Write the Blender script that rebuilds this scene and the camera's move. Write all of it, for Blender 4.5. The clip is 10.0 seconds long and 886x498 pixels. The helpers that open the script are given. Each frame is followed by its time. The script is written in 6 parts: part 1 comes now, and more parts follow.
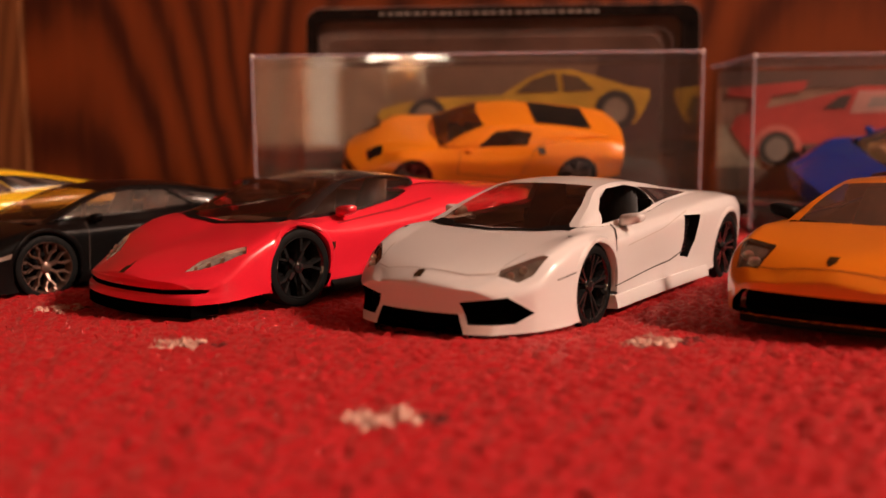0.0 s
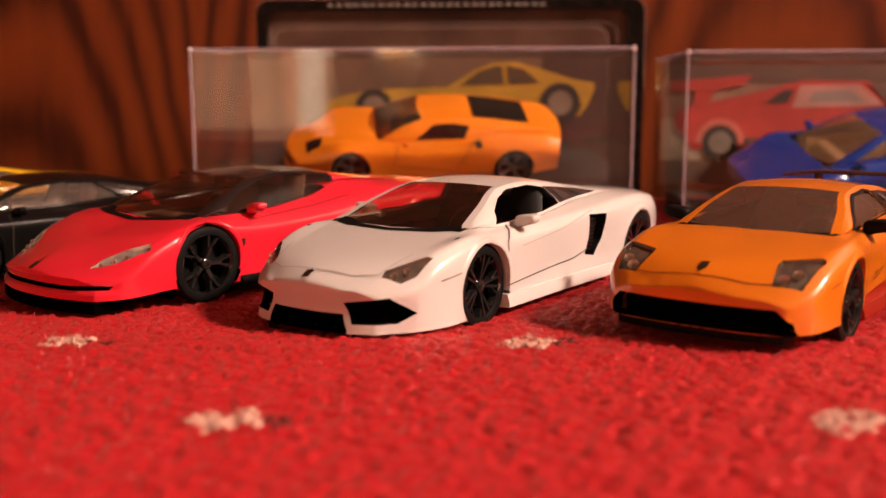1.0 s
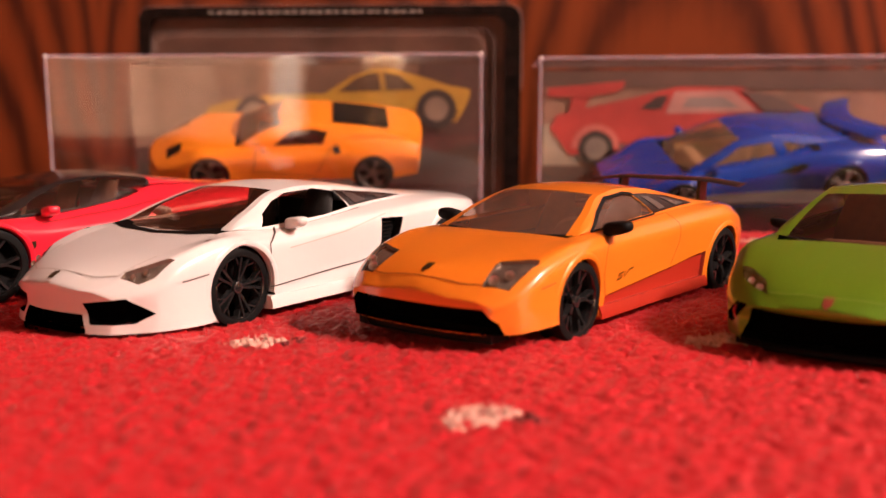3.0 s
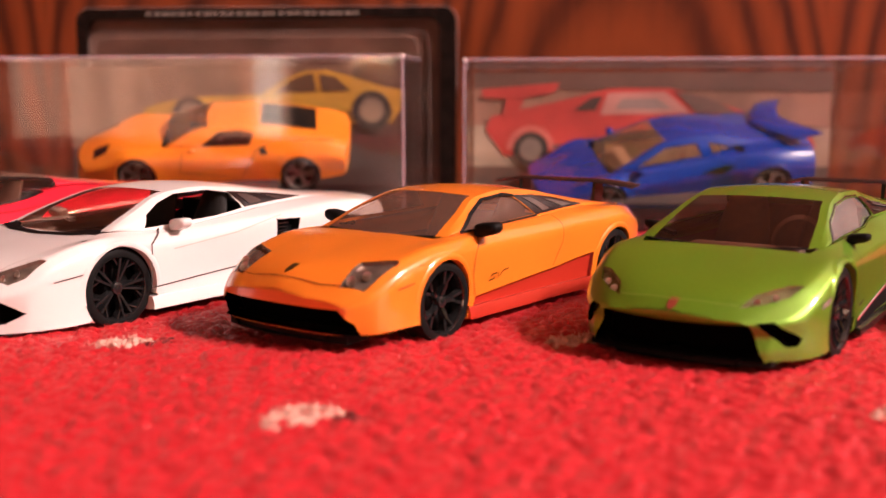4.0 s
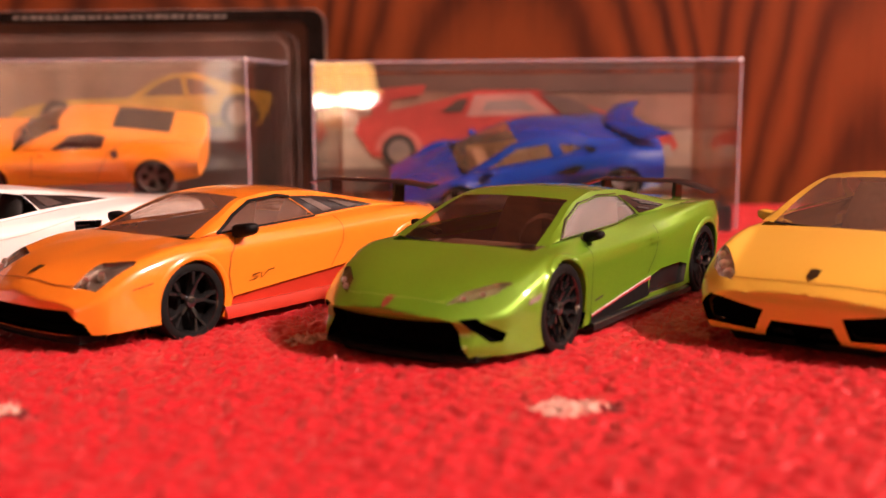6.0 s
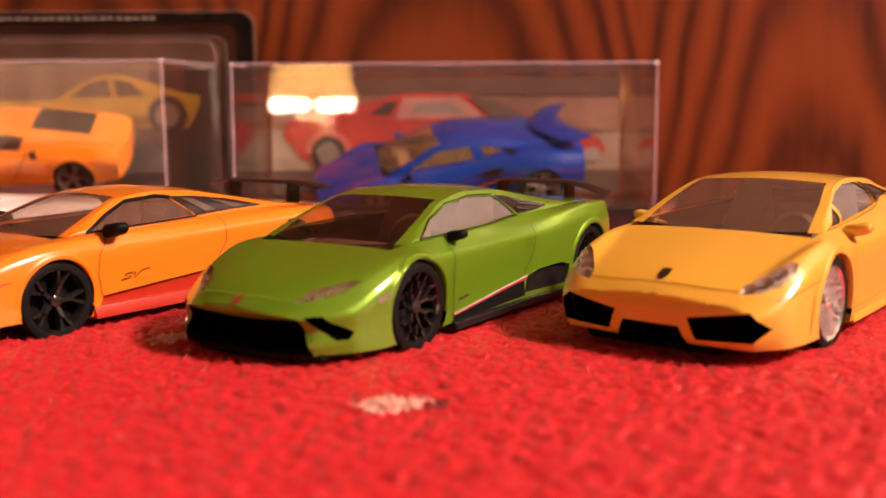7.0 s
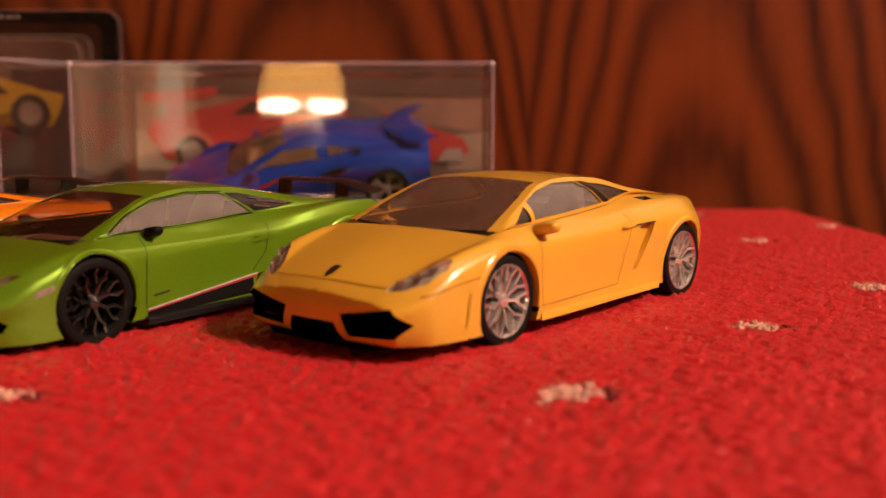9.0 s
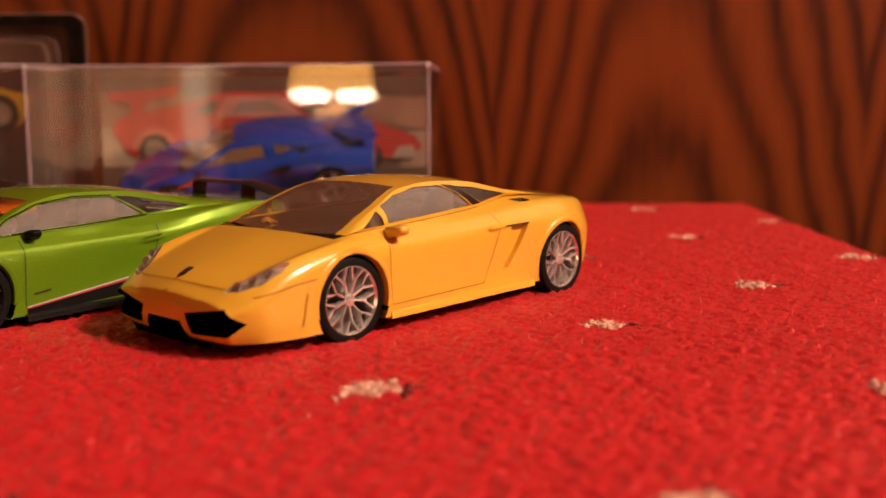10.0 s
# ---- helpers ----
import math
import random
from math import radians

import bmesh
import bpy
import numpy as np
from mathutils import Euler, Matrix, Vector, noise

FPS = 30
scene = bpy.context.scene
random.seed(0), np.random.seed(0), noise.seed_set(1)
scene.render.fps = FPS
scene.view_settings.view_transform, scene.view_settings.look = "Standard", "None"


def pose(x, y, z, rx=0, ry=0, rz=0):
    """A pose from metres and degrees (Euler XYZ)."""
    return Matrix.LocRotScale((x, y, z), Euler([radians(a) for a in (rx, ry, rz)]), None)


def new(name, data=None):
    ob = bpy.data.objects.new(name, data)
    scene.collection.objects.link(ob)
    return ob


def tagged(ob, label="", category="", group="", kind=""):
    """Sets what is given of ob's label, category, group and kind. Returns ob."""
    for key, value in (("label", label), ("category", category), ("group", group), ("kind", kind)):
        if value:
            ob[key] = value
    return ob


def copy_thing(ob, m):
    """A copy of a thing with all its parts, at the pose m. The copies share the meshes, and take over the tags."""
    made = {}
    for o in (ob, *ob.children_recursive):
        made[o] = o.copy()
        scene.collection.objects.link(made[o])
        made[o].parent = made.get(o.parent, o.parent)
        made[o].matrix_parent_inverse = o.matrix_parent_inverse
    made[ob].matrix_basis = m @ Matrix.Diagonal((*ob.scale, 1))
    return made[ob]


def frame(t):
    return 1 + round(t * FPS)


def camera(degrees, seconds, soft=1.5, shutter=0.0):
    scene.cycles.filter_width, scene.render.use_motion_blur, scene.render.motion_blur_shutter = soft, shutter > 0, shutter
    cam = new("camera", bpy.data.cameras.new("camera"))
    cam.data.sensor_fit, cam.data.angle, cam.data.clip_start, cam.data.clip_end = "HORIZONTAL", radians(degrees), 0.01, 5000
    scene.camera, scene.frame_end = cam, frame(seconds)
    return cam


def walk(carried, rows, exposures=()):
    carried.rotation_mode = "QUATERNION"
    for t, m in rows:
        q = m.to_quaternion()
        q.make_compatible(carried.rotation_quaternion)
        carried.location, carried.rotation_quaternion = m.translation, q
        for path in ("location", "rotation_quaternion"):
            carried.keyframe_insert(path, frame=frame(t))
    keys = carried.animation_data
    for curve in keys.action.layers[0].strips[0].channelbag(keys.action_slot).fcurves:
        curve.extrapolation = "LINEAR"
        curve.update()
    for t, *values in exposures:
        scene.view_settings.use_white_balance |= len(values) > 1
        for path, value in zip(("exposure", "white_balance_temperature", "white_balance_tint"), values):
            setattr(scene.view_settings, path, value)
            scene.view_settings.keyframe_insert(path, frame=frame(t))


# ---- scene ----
SIZE = 1.16
cam = camera(48.20, 10.0)
# a phone lens, focused on the row of cars
cam.data.dof.use_dof = True
cam.data.dof.focus_distance = 0.185 * SIZE
cam.data.dof.aperture_fstop = 17.0 / SIZE
# seconds, eye x y z in metres, yaw, pitch and roll in degrees
ROWS = [
    (0.0, 0.0703, 0.0022, 0.0323, 3.32, -7.21, -0.47),
    (0.5, 0.0785, 0.0006, 0.0339, 3.02, -7.75, -0.31),
    (1.0, 0.0886, -0.0006, 0.0362, 3.18, -8.35, -0.06),
    (1.5, 0.0979, -0.0011, 0.0366, 3.00, -8.28, -0.13),
    (2.0, 0.1079, -0.0016, 0.0362, 3.19, -8.16, -0.15),
    (2.5, 0.1203, -0.0010, 0.0355, 3.25, -7.94, -0.14),
    (4.0, 0.1529, -0.0016, 0.0358, 2.90, -7.88, -0.08),
    (4.5, 0.1643, -0.0009, 0.0364, 2.50, -8.07, -0.36),
    (5.0, 0.1750, -0.0016, 0.0374, 2.00, -8.29, -0.43),
    (5.5, 0.1824, -0.0024, 0.0365, 1.74, -8.03, -0.38),
    (7.0, 0.2104, -0.0035, 0.0347, 0.50, -7.48, -0.23),
    (7.5, 0.2203, -0.0031, 0.0344, -0.19, -7.41, -0.03),
    (8.0, 0.2311, -0.0027, 0.0353, -0.99, -7.73, 0.12),
    (8.5, 0.2457, -0.0035, 0.0346, -0.07, -7.52, -0.07),
    (9.0, 0.2616, -0.0040, 0.0339, 0.80, -7.35, 0.09),
    (9.5, 0.2775, -0.0075, 0.0354, 1.71, -7.62, 0.15),
    (10.0, 0.2932, -0.0116, 0.0374, 3.07, -8.04, -0.23),
]
walk(cam, [(t, pose(SIZE * x, SIZE * y, SIZE * z) @ pose(0, 0, 0, 0, 0, yaw) @ pose(0, 0, 0, 90 + pitch) @ pose(0, 0, 0, 0, 0, roll)) for t, x, y, z, yaw, pitch, roll in ROWS],
     exposures=[(0.0, 0.50, 6700, 20), (1.0, 0.90, 6600, 19), (1.5, 0.88, 6500, 18), (2.0, 1.13, 6200, 22), (2.5, 1.14, 6200, 21), (4.5, 1.34, 5750, 26), (5.5, 1.30, 6050, 25), (7.0, 1.15, 6450, 22), (7.5, 0.92, 6850, 20), (8.5, 0.50, 7100, 20), (9.3, 0.42, 7200, 20), (10.0, 0.50, 7300, 19)])

# ---- world, lights ----
SC = 1 / 43.0
world = bpy.data.worlds.new("world")
scene.world = world
world.use_nodes = True
world.node_tree.nodes["Background"].inputs[0].default_value = (1.0, 0.62, 0.38, 1)
world.node_tree.nodes["Background"].inputs[1].default_value = 0.004


# ---- materials ----
def mat(name):
    m = bpy.data.materials.new(name)
    m.use_nodes = True
    nt = m.node_tree
    return m, nt, nt.nodes["Principled BSDF"]


def link(nt, a, b):
    nt.links.new(a, b)


def noise_node(nt, scale, detail=3, rough=0.55, stretch=(1, 1, 1)):
    co = nt.nodes.new("ShaderNodeTexCoord")
    mp = nt.nodes.new("ShaderNodeMapping")
    mp.inputs["Scale"].default_value = stretch
    n = nt.nodes.new("ShaderNodeTexNoise")
    n.inputs["Scale"].default_value = scale
    n.inputs["Detail"].default_value = detail
    n.inputs["Roughness"].default_value = rough
    link(nt, co.outputs["Object"], mp.inputs[0])
    link(nt, mp.outputs[0], n.inputs["Vector"])
    return n


def ramp(nt, src, stops):
    r = nt.nodes.new("ShaderNodeValToRGB")
    el = r.color_ramp.elements
    while len(el) < len(stops):
        el.new(0.5)
    for e, (p, c) in zip(el, stops):
        e.position = p
        e.color = (*c, 1)
    link(nt, src, r.inputs[0])
    return r


def bump(nt, bsdf, src, strength, distance):
    b = nt.nodes.new("ShaderNodeBump")
    b.inputs["Strength"].default_value = strength
    b.inputs["Distance"].default_value = distance
    link(nt, src, b.inputs["Height"])
    link(nt, b.outputs[0], bsdf.inputs["Normal"])


def plain(name, col, rough=0.5, metal=0.0, vary=0.12, scale=900, coat=0.0, relief=0.0, spec=0.5):
    m, nt, b = mat(name)
    b.inputs["Specular IOR Level"].default_value = spec
    n = noise_node(nt, scale)
    lo = tuple(c * (1 - vary) for c in col)
    hi = tuple(min(1, c * (1 + vary)) for c in col)
    r = ramp(nt, n.outputs[0], [(0.3, lo), (0.7, hi)])
    link(nt, r.outputs[0], b.inputs["Base Color"])
    mr = nt.nodes.new("ShaderNodeMapRange")
    mr.inputs["To Min"].default_value = max(0.02, rough * 0.8)
    mr.inputs["To Max"].default_value = min(1, rough * 1.25)
    link(nt, n.outputs[0], mr.inputs["Value"])
    link(nt, mr.outputs[0], b.inputs["Roughness"])
    b.inputs["Metallic"].default_value = metal
    b.inputs["Coat Weight"].default_value = coat
    b.inputs["Coat Roughness"].default_value = 0.06
    if relief:
        bump(nt, b, n.outputs[0], relief, 0.0002)
    return m


def paint(name, col, rough=0.32, coat=1.0, flake=0.06, spec=0.5, metal=0.0):
    """Die-cast enamel: fine orange peel and a clear coat, with specks of dust."""
    m, nt, b = mat(name)
    n = noise_node(nt, 6000, 2)
    r = ramp(nt, n.outputs[0], [(0.3, tuple(c * (1 - flake) for c in col)), (0.7, tuple(min(1, c * (1 + flake)) for c in col))])
    dust = noise_node(nt, 2600, 2, 0.7)
    d = ramp(nt, dust.outputs[0], [(0.72, (0, 0, 0)), (0.78, (1, 1, 1))])
    mx = nt.nodes.new("ShaderNodeMix")
    mx.data_type = "RGBA"
    k = nt.nodes.new("ShaderNodeMath")
    k.operation = "MULTIPLY"
    k.inputs[1].default_value = 0.12
    link(nt, d.outputs[0], k.inputs[0])
    link(nt, k.outputs[0], mx.inputs["Factor"])
    link(nt, r.outputs[0], mx.inputs["A"])
    mx.inputs["B"].default_value = (0.55, 0.45, 0.38, 1)
    link(nt, mx.outputs["Result"], b.inputs["Base Color"])
    peel = noise_node(nt, 700, 2)
    bump(nt, b, peel.outputs[0], 0.05, 0.0002)
    b.inputs["Roughness"].default_value = rough
    b.inputs["Specular IOR Level"].default_value = spec
    b.inputs["Coat Weight"].default_value = coat
    b.inputs["Metallic"].default_value = metal
    b.inputs["Coat Roughness"].default_value = 0.025
    return m


def math_node(nt, op, a, b=None, c=None):
    n = nt.nodes.new("ShaderNodeMath")
    n.operation = op
    for k, v in enumerate((a, b, c)):
        if v is None:
            continue
        if isinstance(v, (int, float)):
            n.inputs[k].default_value = v
        else:
            link(nt, v, n.inputs[k])
    return n.outputs[0]


def glass(name, tint, rough=0.02, ior=1.5, haze=0.0, dust=(0.5, 0.4, 0.34)):
    """Clear sheet: tinted see-through, a gloss by angle, and a little scatter from dust and wear; on car windows the
    scatter also paints in reflections.
    """
    m, nt, b = mat(name)
    nt.nodes.remove(b)
    out = nt.nodes["Material Output"]
    tr = nt.nodes.new("ShaderNodeBsdfTransparent")
    tr.inputs[0].default_value = (*tint, 1)
    gl = nt.nodes.new("ShaderNodeBsdfGlossy")
    gl.inputs["Roughness"].default_value = rough
    lw = nt.nodes.new("ShaderNodeLayerWeight")
    lw.inputs["Blend"].default_value = 0.5
    f0 = ((ior - 1) / (ior + 1)) ** 2
    gloss = math_node(nt, "MULTIPLY_ADD", math_node(nt, "POWER", lw.outputs["Facing"], 5.0), 1 - f0, f0)
    mx = nt.nodes.new("ShaderNodeMixShader")
    base = tr.outputs[0]
    if haze:
        df = nt.nodes.new("ShaderNodeBsdfDiffuse")
        df.inputs[0].default_value = (*dust, 1)
        hz = nt.nodes.new("ShaderNodeMixShader")
        n = noise_node(nt, 350, 3)
        mr = nt.nodes.new("ShaderNodeMapRange")
        mr.inputs["To Min"].default_value = haze * 0.6
        mr.inputs["To Max"].default_value = haze * 1.4
        link(nt, n.outputs[0], mr.inputs["Value"])
        link(nt, mr.outputs[0], hz.inputs[0])
        link(nt, base, hz.inputs[1])
        link(nt, df.outputs[0], hz.inputs[2])
        base = hz.outputs[0]
    link(nt, gloss, mx.inputs[0])
    link(nt, base, mx.inputs[1])
    link(nt, gl.outputs[0], mx.inputs[2])
    link(nt, mx.outputs[0], out.inputs["Surface"])
    return m


def glow(name, col, strength):
    m, nt, b = mat(name)
    b.inputs["Base Color"].default_value = (*col, 1)
    b.inputs["Emission Color"].default_value = (*col, 1)
    b.inputs["Emission Strength"].default_value = strength
    return m


def veneer(name, dark, light, period=0.160, centre=0.205, bright=1.0):
    """Flat-sawn veneer: nested arches that run out into upright streaks."""
    m, nt, b = mat(name)
    co = nt.nodes.new("ShaderNodeTexCoord")
    sep = nt.nodes.new("ShaderNodeSeparateXYZ")
    link(nt, co.outputs["Object"], sep.inputs[0])
    warp = noise_node(nt, 9, 3, 0.5, (1, 1, 0.35))
    w = math_node(nt, "MULTIPLY", math_node(nt, "SUBTRACT", warp.outputs[0], 0.5), 0.05)
    x = math_node(nt, "ADD", math_node(nt, "ADD", sep.outputs[0], w), -centre + period * 8)
    dx = math_node(nt, "PINGPONG", x, period / 2)
    sq = math_node(nt, "MULTIPLY", math_node(nt, "MULTIPLY", dx, dx), 40.0)
    warp2 = noise_node(nt, 22, 4, 0.6, (1, 1, 0.25))
    g = math_node(nt, "ADD", math_node(nt, "ADD", sep.outputs[2], sq), math_node(nt, "MULTIPLY", warp2.outputs[0], 0.085))
    ring = math_node(nt, "SINE", math_node(nt, "MULTIPLY_ADD", g, 96.0, -1.9))
    ring01 = math_node(nt, "MULTIPLY_ADD", ring, 0.5, 0.5)
    fine = noise_node(nt, 260, 4, 0.6, (1, 1, 0.03))
    broad = noise_node(nt, 10, 2, 0.5, (1, 1, 0.3))
    v = math_node(nt, "ADD", math_node(nt, "MULTIPLY", ring01, 0.54), math_node(nt, "ADD", math_node(nt, "MULTIPLY", fine.outputs[0], 0.30), math_node(nt, "MULTIPLY", broad.outputs[0], 0.34)))
    mid = tuple(0.45 * a + 0.55 * c for a, c in zip(dark, light))
    r = ramp(nt, v, [(0.25, dark), (0.52, mid), (0.9, light)])
    link(nt, r.outputs[0], b.inputs["Base Color"])
    b.inputs["Roughness"].default_value = 0.5
    b.inputs["Specular IOR Level"].default_value = 0.15
    bump(nt, b, fine.outputs[0], 0.12, 0.0004)
    return m


def yarn(name, col, vary=0.28, thin=0.0, rough=0.8, spec=0.28):
    """Wool pile: colour differs from tuft to tuft and along the fibres."""
    m, nt, b = mat(name)
    geo = nt.nodes.new("ShaderNodeNewGeometry")
    n = noise_node(nt, 2600, 4, 0.7)
    broad = noise_node(nt, 22, 3)
    v = math_node(nt, "ADD", math_node(nt, "MULTIPLY", geo.outputs["Random Per Island"], 0.25),
                  math_node(nt, "ADD", math_node(nt, "MULTIPLY", n.outputs[0], 0.5), math_node(nt, "MULTIPLY", broad.outputs[0], 0.3)))
    lo = tuple(c * (1 - vary) for c in col)
    hi = tuple(min(1, c * (1 + vary)) for c in col)
    r = ramp(nt, v, [(0.25, lo), (0.85, hi)])
    link(nt, r.outputs[0], b.inputs["Base Color"])
    b.inputs["Roughness"].default_value = rough
    b.inputs["Sheen Weight"].default_value = 0.25
    b.inputs["Sheen Roughness"].default_value = 0.45
    b.inputs["Sheen Tint"].default_value = (1, 0.35, 0.28, 1)
    b.inputs["Specular IOR Level"].default_value = spec
    bump(nt, b, n.outputs[0], 0.3, 0.0003)
    if thin:
        tl = nt.nodes.new("ShaderNodeBsdfTranslucent")
        link(nt, r.outputs[0], tl.inputs[0])
        mx = nt.nodes.new("ShaderNodeMixShader")
        mx.inputs[0].default_value = thin
        link(nt, b.outputs[0], mx.inputs[1])
        link(nt, tl.outputs[0], mx.inputs[2])
        link(nt, mx.outputs[0], nt.nodes["Material Output"].inputs["Surface"])
    return m


WOOD = veneer("wall_veneer", (0.042, 0.0066, 0.0016), (0.19, 0.036, 0.0064))
WOOD_PALE = veneer("pale_veneer", (0.10, 0.032, 0.010), (0.20, 0.070, 0.022), 0.31, -0.3)
RED_YARN = yarn("red_yarn", (0.45, 0.0085, 0.0135), 0.18, rough=0.45, spec=0.40)
RED_FUZZ = yarn("red_wool_ends", (0.70, 0.055, 0.055), 0.2, 0.4, rough=0.4, spec=0.45)
CREAM_FUZZ = yarn("cream_wool_ends", (0.75, 0.48, 0.40), 0.2, 0.5)
RED_BASE = plain("carpet_backing", (0.46, 0.010, 0.012), 0.95)
CREAM_YARN = yarn("cream_yarn", (0.66, 0.38, 0.30), 0.3)
DARK_YARN = yarn("dark_yarn", (0.13, 0.010, 0.010), 0.3)
TYRE = plain("tyre_rubber", (0.004, 0.004, 0.004), 0.6, 0, 0.3, spec=0.15)
BLACK = plain("black_plastic", (0.004, 0.0035, 0.0035), 0.6, 0, 0.2, spec=0.12)
BLACK_GLOSS = plain("black_gloss", (0.012, 0.011, 0.011), 0.2, 0, 0.2, coat=0.5)
# near-black without gloss: the darkness inside openings is put into the colour
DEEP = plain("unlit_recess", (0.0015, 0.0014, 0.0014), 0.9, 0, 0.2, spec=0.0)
SEAM = plain("seam_line", (0.03, 0.018, 0.012), 0.7)
CHROME = plain("chrome", (0.75, 0.72, 0.70), 0.18, 1.0, 0.1)
RIM_BLACK = plain("black_rim", (0.030, 0.028, 0.028), 0.17, 0.5, 0.2, coat=0.8)
RIM_SILVER = plain("silver_rim", (0.80, 0.77, 0.75), 0.16, 0.75, 0.2, coat=0.5)
RIM_BACK = plain("rim_barrel", (0.07, 0.05, 0.045), 0.4, 0.5, 0.3)
RIM_BRONZE = plain("bronze_rim", (0.22, 0.13, 0.10), 0.3, 0.6, 0.15)
INTERIOR = plain("interior", (0.13, 0.080, 0.058), 0.6)
INTERIOR_GREY = plain("grey_interior", (0.28, 0.23, 0.20), 0.7)
LENS = glass("lamp_lens", (0.86, 0.82, 0.78), 0.03, 1.6)
LAMP_BRIGHT = plain("lamp_reflector", (0.62, 0.56, 0.50), 0.12, 0.3, 0.2, coat=0.8)
LENS_PALE = plain("lamp_insert", (0.26, 0.21, 0.17), 0.2, 0.1, 0.3, 900, coat=0.8)
BADGE = plain("badge", (0.05, 0.03, 0.012), 0.35, 0.5)
# windscreens: the reddish scatter also paints in a brown reflection
TINT = glass("tinted_glass", (0.78, 0.64, 0.56), haze=0.03, dust=(0.4, 0.2, 0.14))
CLEAR = glass("clear_window", (0.84, 0.77, 0.72), haze=0.17, dust=(0.50, 0.27, 0.19))
# side windows: a pale reflection put in as even milky scatter
PALE_SHEEN = glass("pale_sheen_window", (0.78, 0.74, 0.72), haze=0.20, dust=(0.75, 0.68, 0.64))
AMBER = glass("amber_window", (0.95, 0.85, 0.75), haze=0.22, dust=(0.55, 0.34, 0.20))
# the scatter here also mimics reflections on the glass
HAZY = glass("hazy_window", (0.60, 0.50, 0.45), haze=0.10, dust=(0.6, 0.48, 0.42))
ACRYLIC = glass("acrylic", (0.992, 0.988, 0.986), 0.02, 1.49, haze=0.005, dust=(0.6, 0.35, 0.28))
EDGE_ACRYLIC, _nt, _b = mat("acrylic_edge")
_b.inputs["Base Color"].default_value = (0.55, 0.42, 0.48, 1)
_b.inputs["Roughness"].default_value = 0.25
_b.inputs["Alpha"].default_value = 0.35
# pale half-clear colour for the added beads that give corner glints
CORNER_GLINT, _nt, _b = mat("pale_corner_glint")
_b.inputs["Base Color"].default_value = (0.8, 0.68, 0.62, 1)
_b.inputs["Roughness"].default_value = 0.08
_b.inputs["Alpha"].default_value = 0.55
# clear plastic rims; the pale colour paints in their highlights
RIM_CLEAR, _nt, _b = mat("clear_rim")
_b.inputs["Base Color"].default_value = (0.55, 0.40, 0.36, 1)
_b.inputs["Roughness"].default_value = 0.10
_b.inputs["Alpha"].default_value = 0.11
BLISTER = glass("blister_film", (0.97, 0.95, 0.93), 0.06, 1.10, haze=0.004, dust=(0.6, 0.5, 0.45))


# ---- mesh helpers ----
def finish(bm, name, material, parent=None, label="", scale=1.0, smooth=40):
    bmesh.ops.recalc_face_normals(bm, faces=bm.faces)
    if scale != 1.0:
        bmesh.ops.scale(bm, vec=(scale,) * 3, verts=bm.verts)
    me = bpy.data.meshes.new(name)
    bm.to_mesh(me)
    bm.free()
    for p in me.polygons:
        p.use_smooth = smooth > 0
    if smooth:
        me.set_sharp_from_angle(angle=radians(smooth))
    me.materials.append(material)
    ob = new(name, me)
    if parent:
        ob.parent = parent
    if label:
        ob["label"] = label
    return ob


def part(name, bm, material, parent, label="", scale=1.0, smooth=40):
    return finish(bm, name, material, parent, label, scale, smooth)


def box(bm, x0, x1, y0, y1, z0, z1, bevel=0.0):
    made = bmesh.ops.create_cube(bm, size=1.0)["verts"]
    for v in made:
        v.co = Vector(((x0 + x1) / 2 + v.co.x * (x1 - x0), (y0 + y1) / 2 + v.co.y * (y1 - y0), (z0 + z1) / 2 + v.co.z * (z1 - z0)))
    if bevel:
        edges = list({e for v in made for e in v.link_edges})
        bmesh.ops.bevel(bm, geom=edges, offset=bevel, segments=2, affect="EDGES", profile=0.5)
    return bm


def boxed(x0, x1, y0, y1, z0, z1, bevel=0.0):
    return box(bmesh.new(), x0, x1, y0, y1, z0, z1, bevel)


def grid_faces(bm, rows, skip=None, close=False):
    vs = [[bm.verts.new(p) for p in row] for row in rows]
    for i in range(len(vs) - 1):
        n = len(vs[i])
        for j in range(n if close else n - 1):
            if skip and skip(i, j):
                continue
            bm.faces.new((vs[i][j], vs[i][(j + 1) % n], vs[i + 1][(j + 1) % n], vs[i + 1][j]))
    return vs


def lathe(bm, profile, n=40, axis_at=(0, 0, 0)):
    """Turns (radius, offset along y) round the y axis."""
    ax, ay, az = axis_at
    rows = [[(ax + r * math.cos(2 * math.pi * k / n), ay + o, az + r * math.sin(2 * math.pi * k / n)) for k in range(n)] for r, o in profile]
    grid_faces(bm, rows, close=True)


def curve(knots):
    """A smooth line through knots (place, value) that never overshoots."""
    xs = np.array([k[0] for k in knots], float)
    ys = np.array([k[1] for k in knots], float)
    h = np.diff(xs)
    d = np.diff(ys) / h
    m = np.zeros(len(xs))
    m[0], m[-1] = d[0], d[-1]
    for k in range(1, len(xs) - 1):
        if d[k - 1] * d[k] > 0:
            w1, w2 = 2 * h[k] + h[k - 1], h[k] + 2 * h[k - 1]
            m[k] = (w1 + w2) / (w1 / d[k - 1] + w2 / d[k])

    def at(x):
        x = min(max(x, xs[0]), xs[-1])
        k = min(int(np.searchsorted(xs, x, side="right")) - 1, len(xs) - 2)
        t = (x - xs[k]) / h[k]
        return float((2 * t**3 - 3 * t**2 + 1) * ys[k] + (t**3 - 2 * t**2 + t) * h[k] * m[k] + (-2 * t**3 + 3 * t**2) * ys[k + 1] + (t**3 - t**2) * h[k] * m[k + 1])

    return at


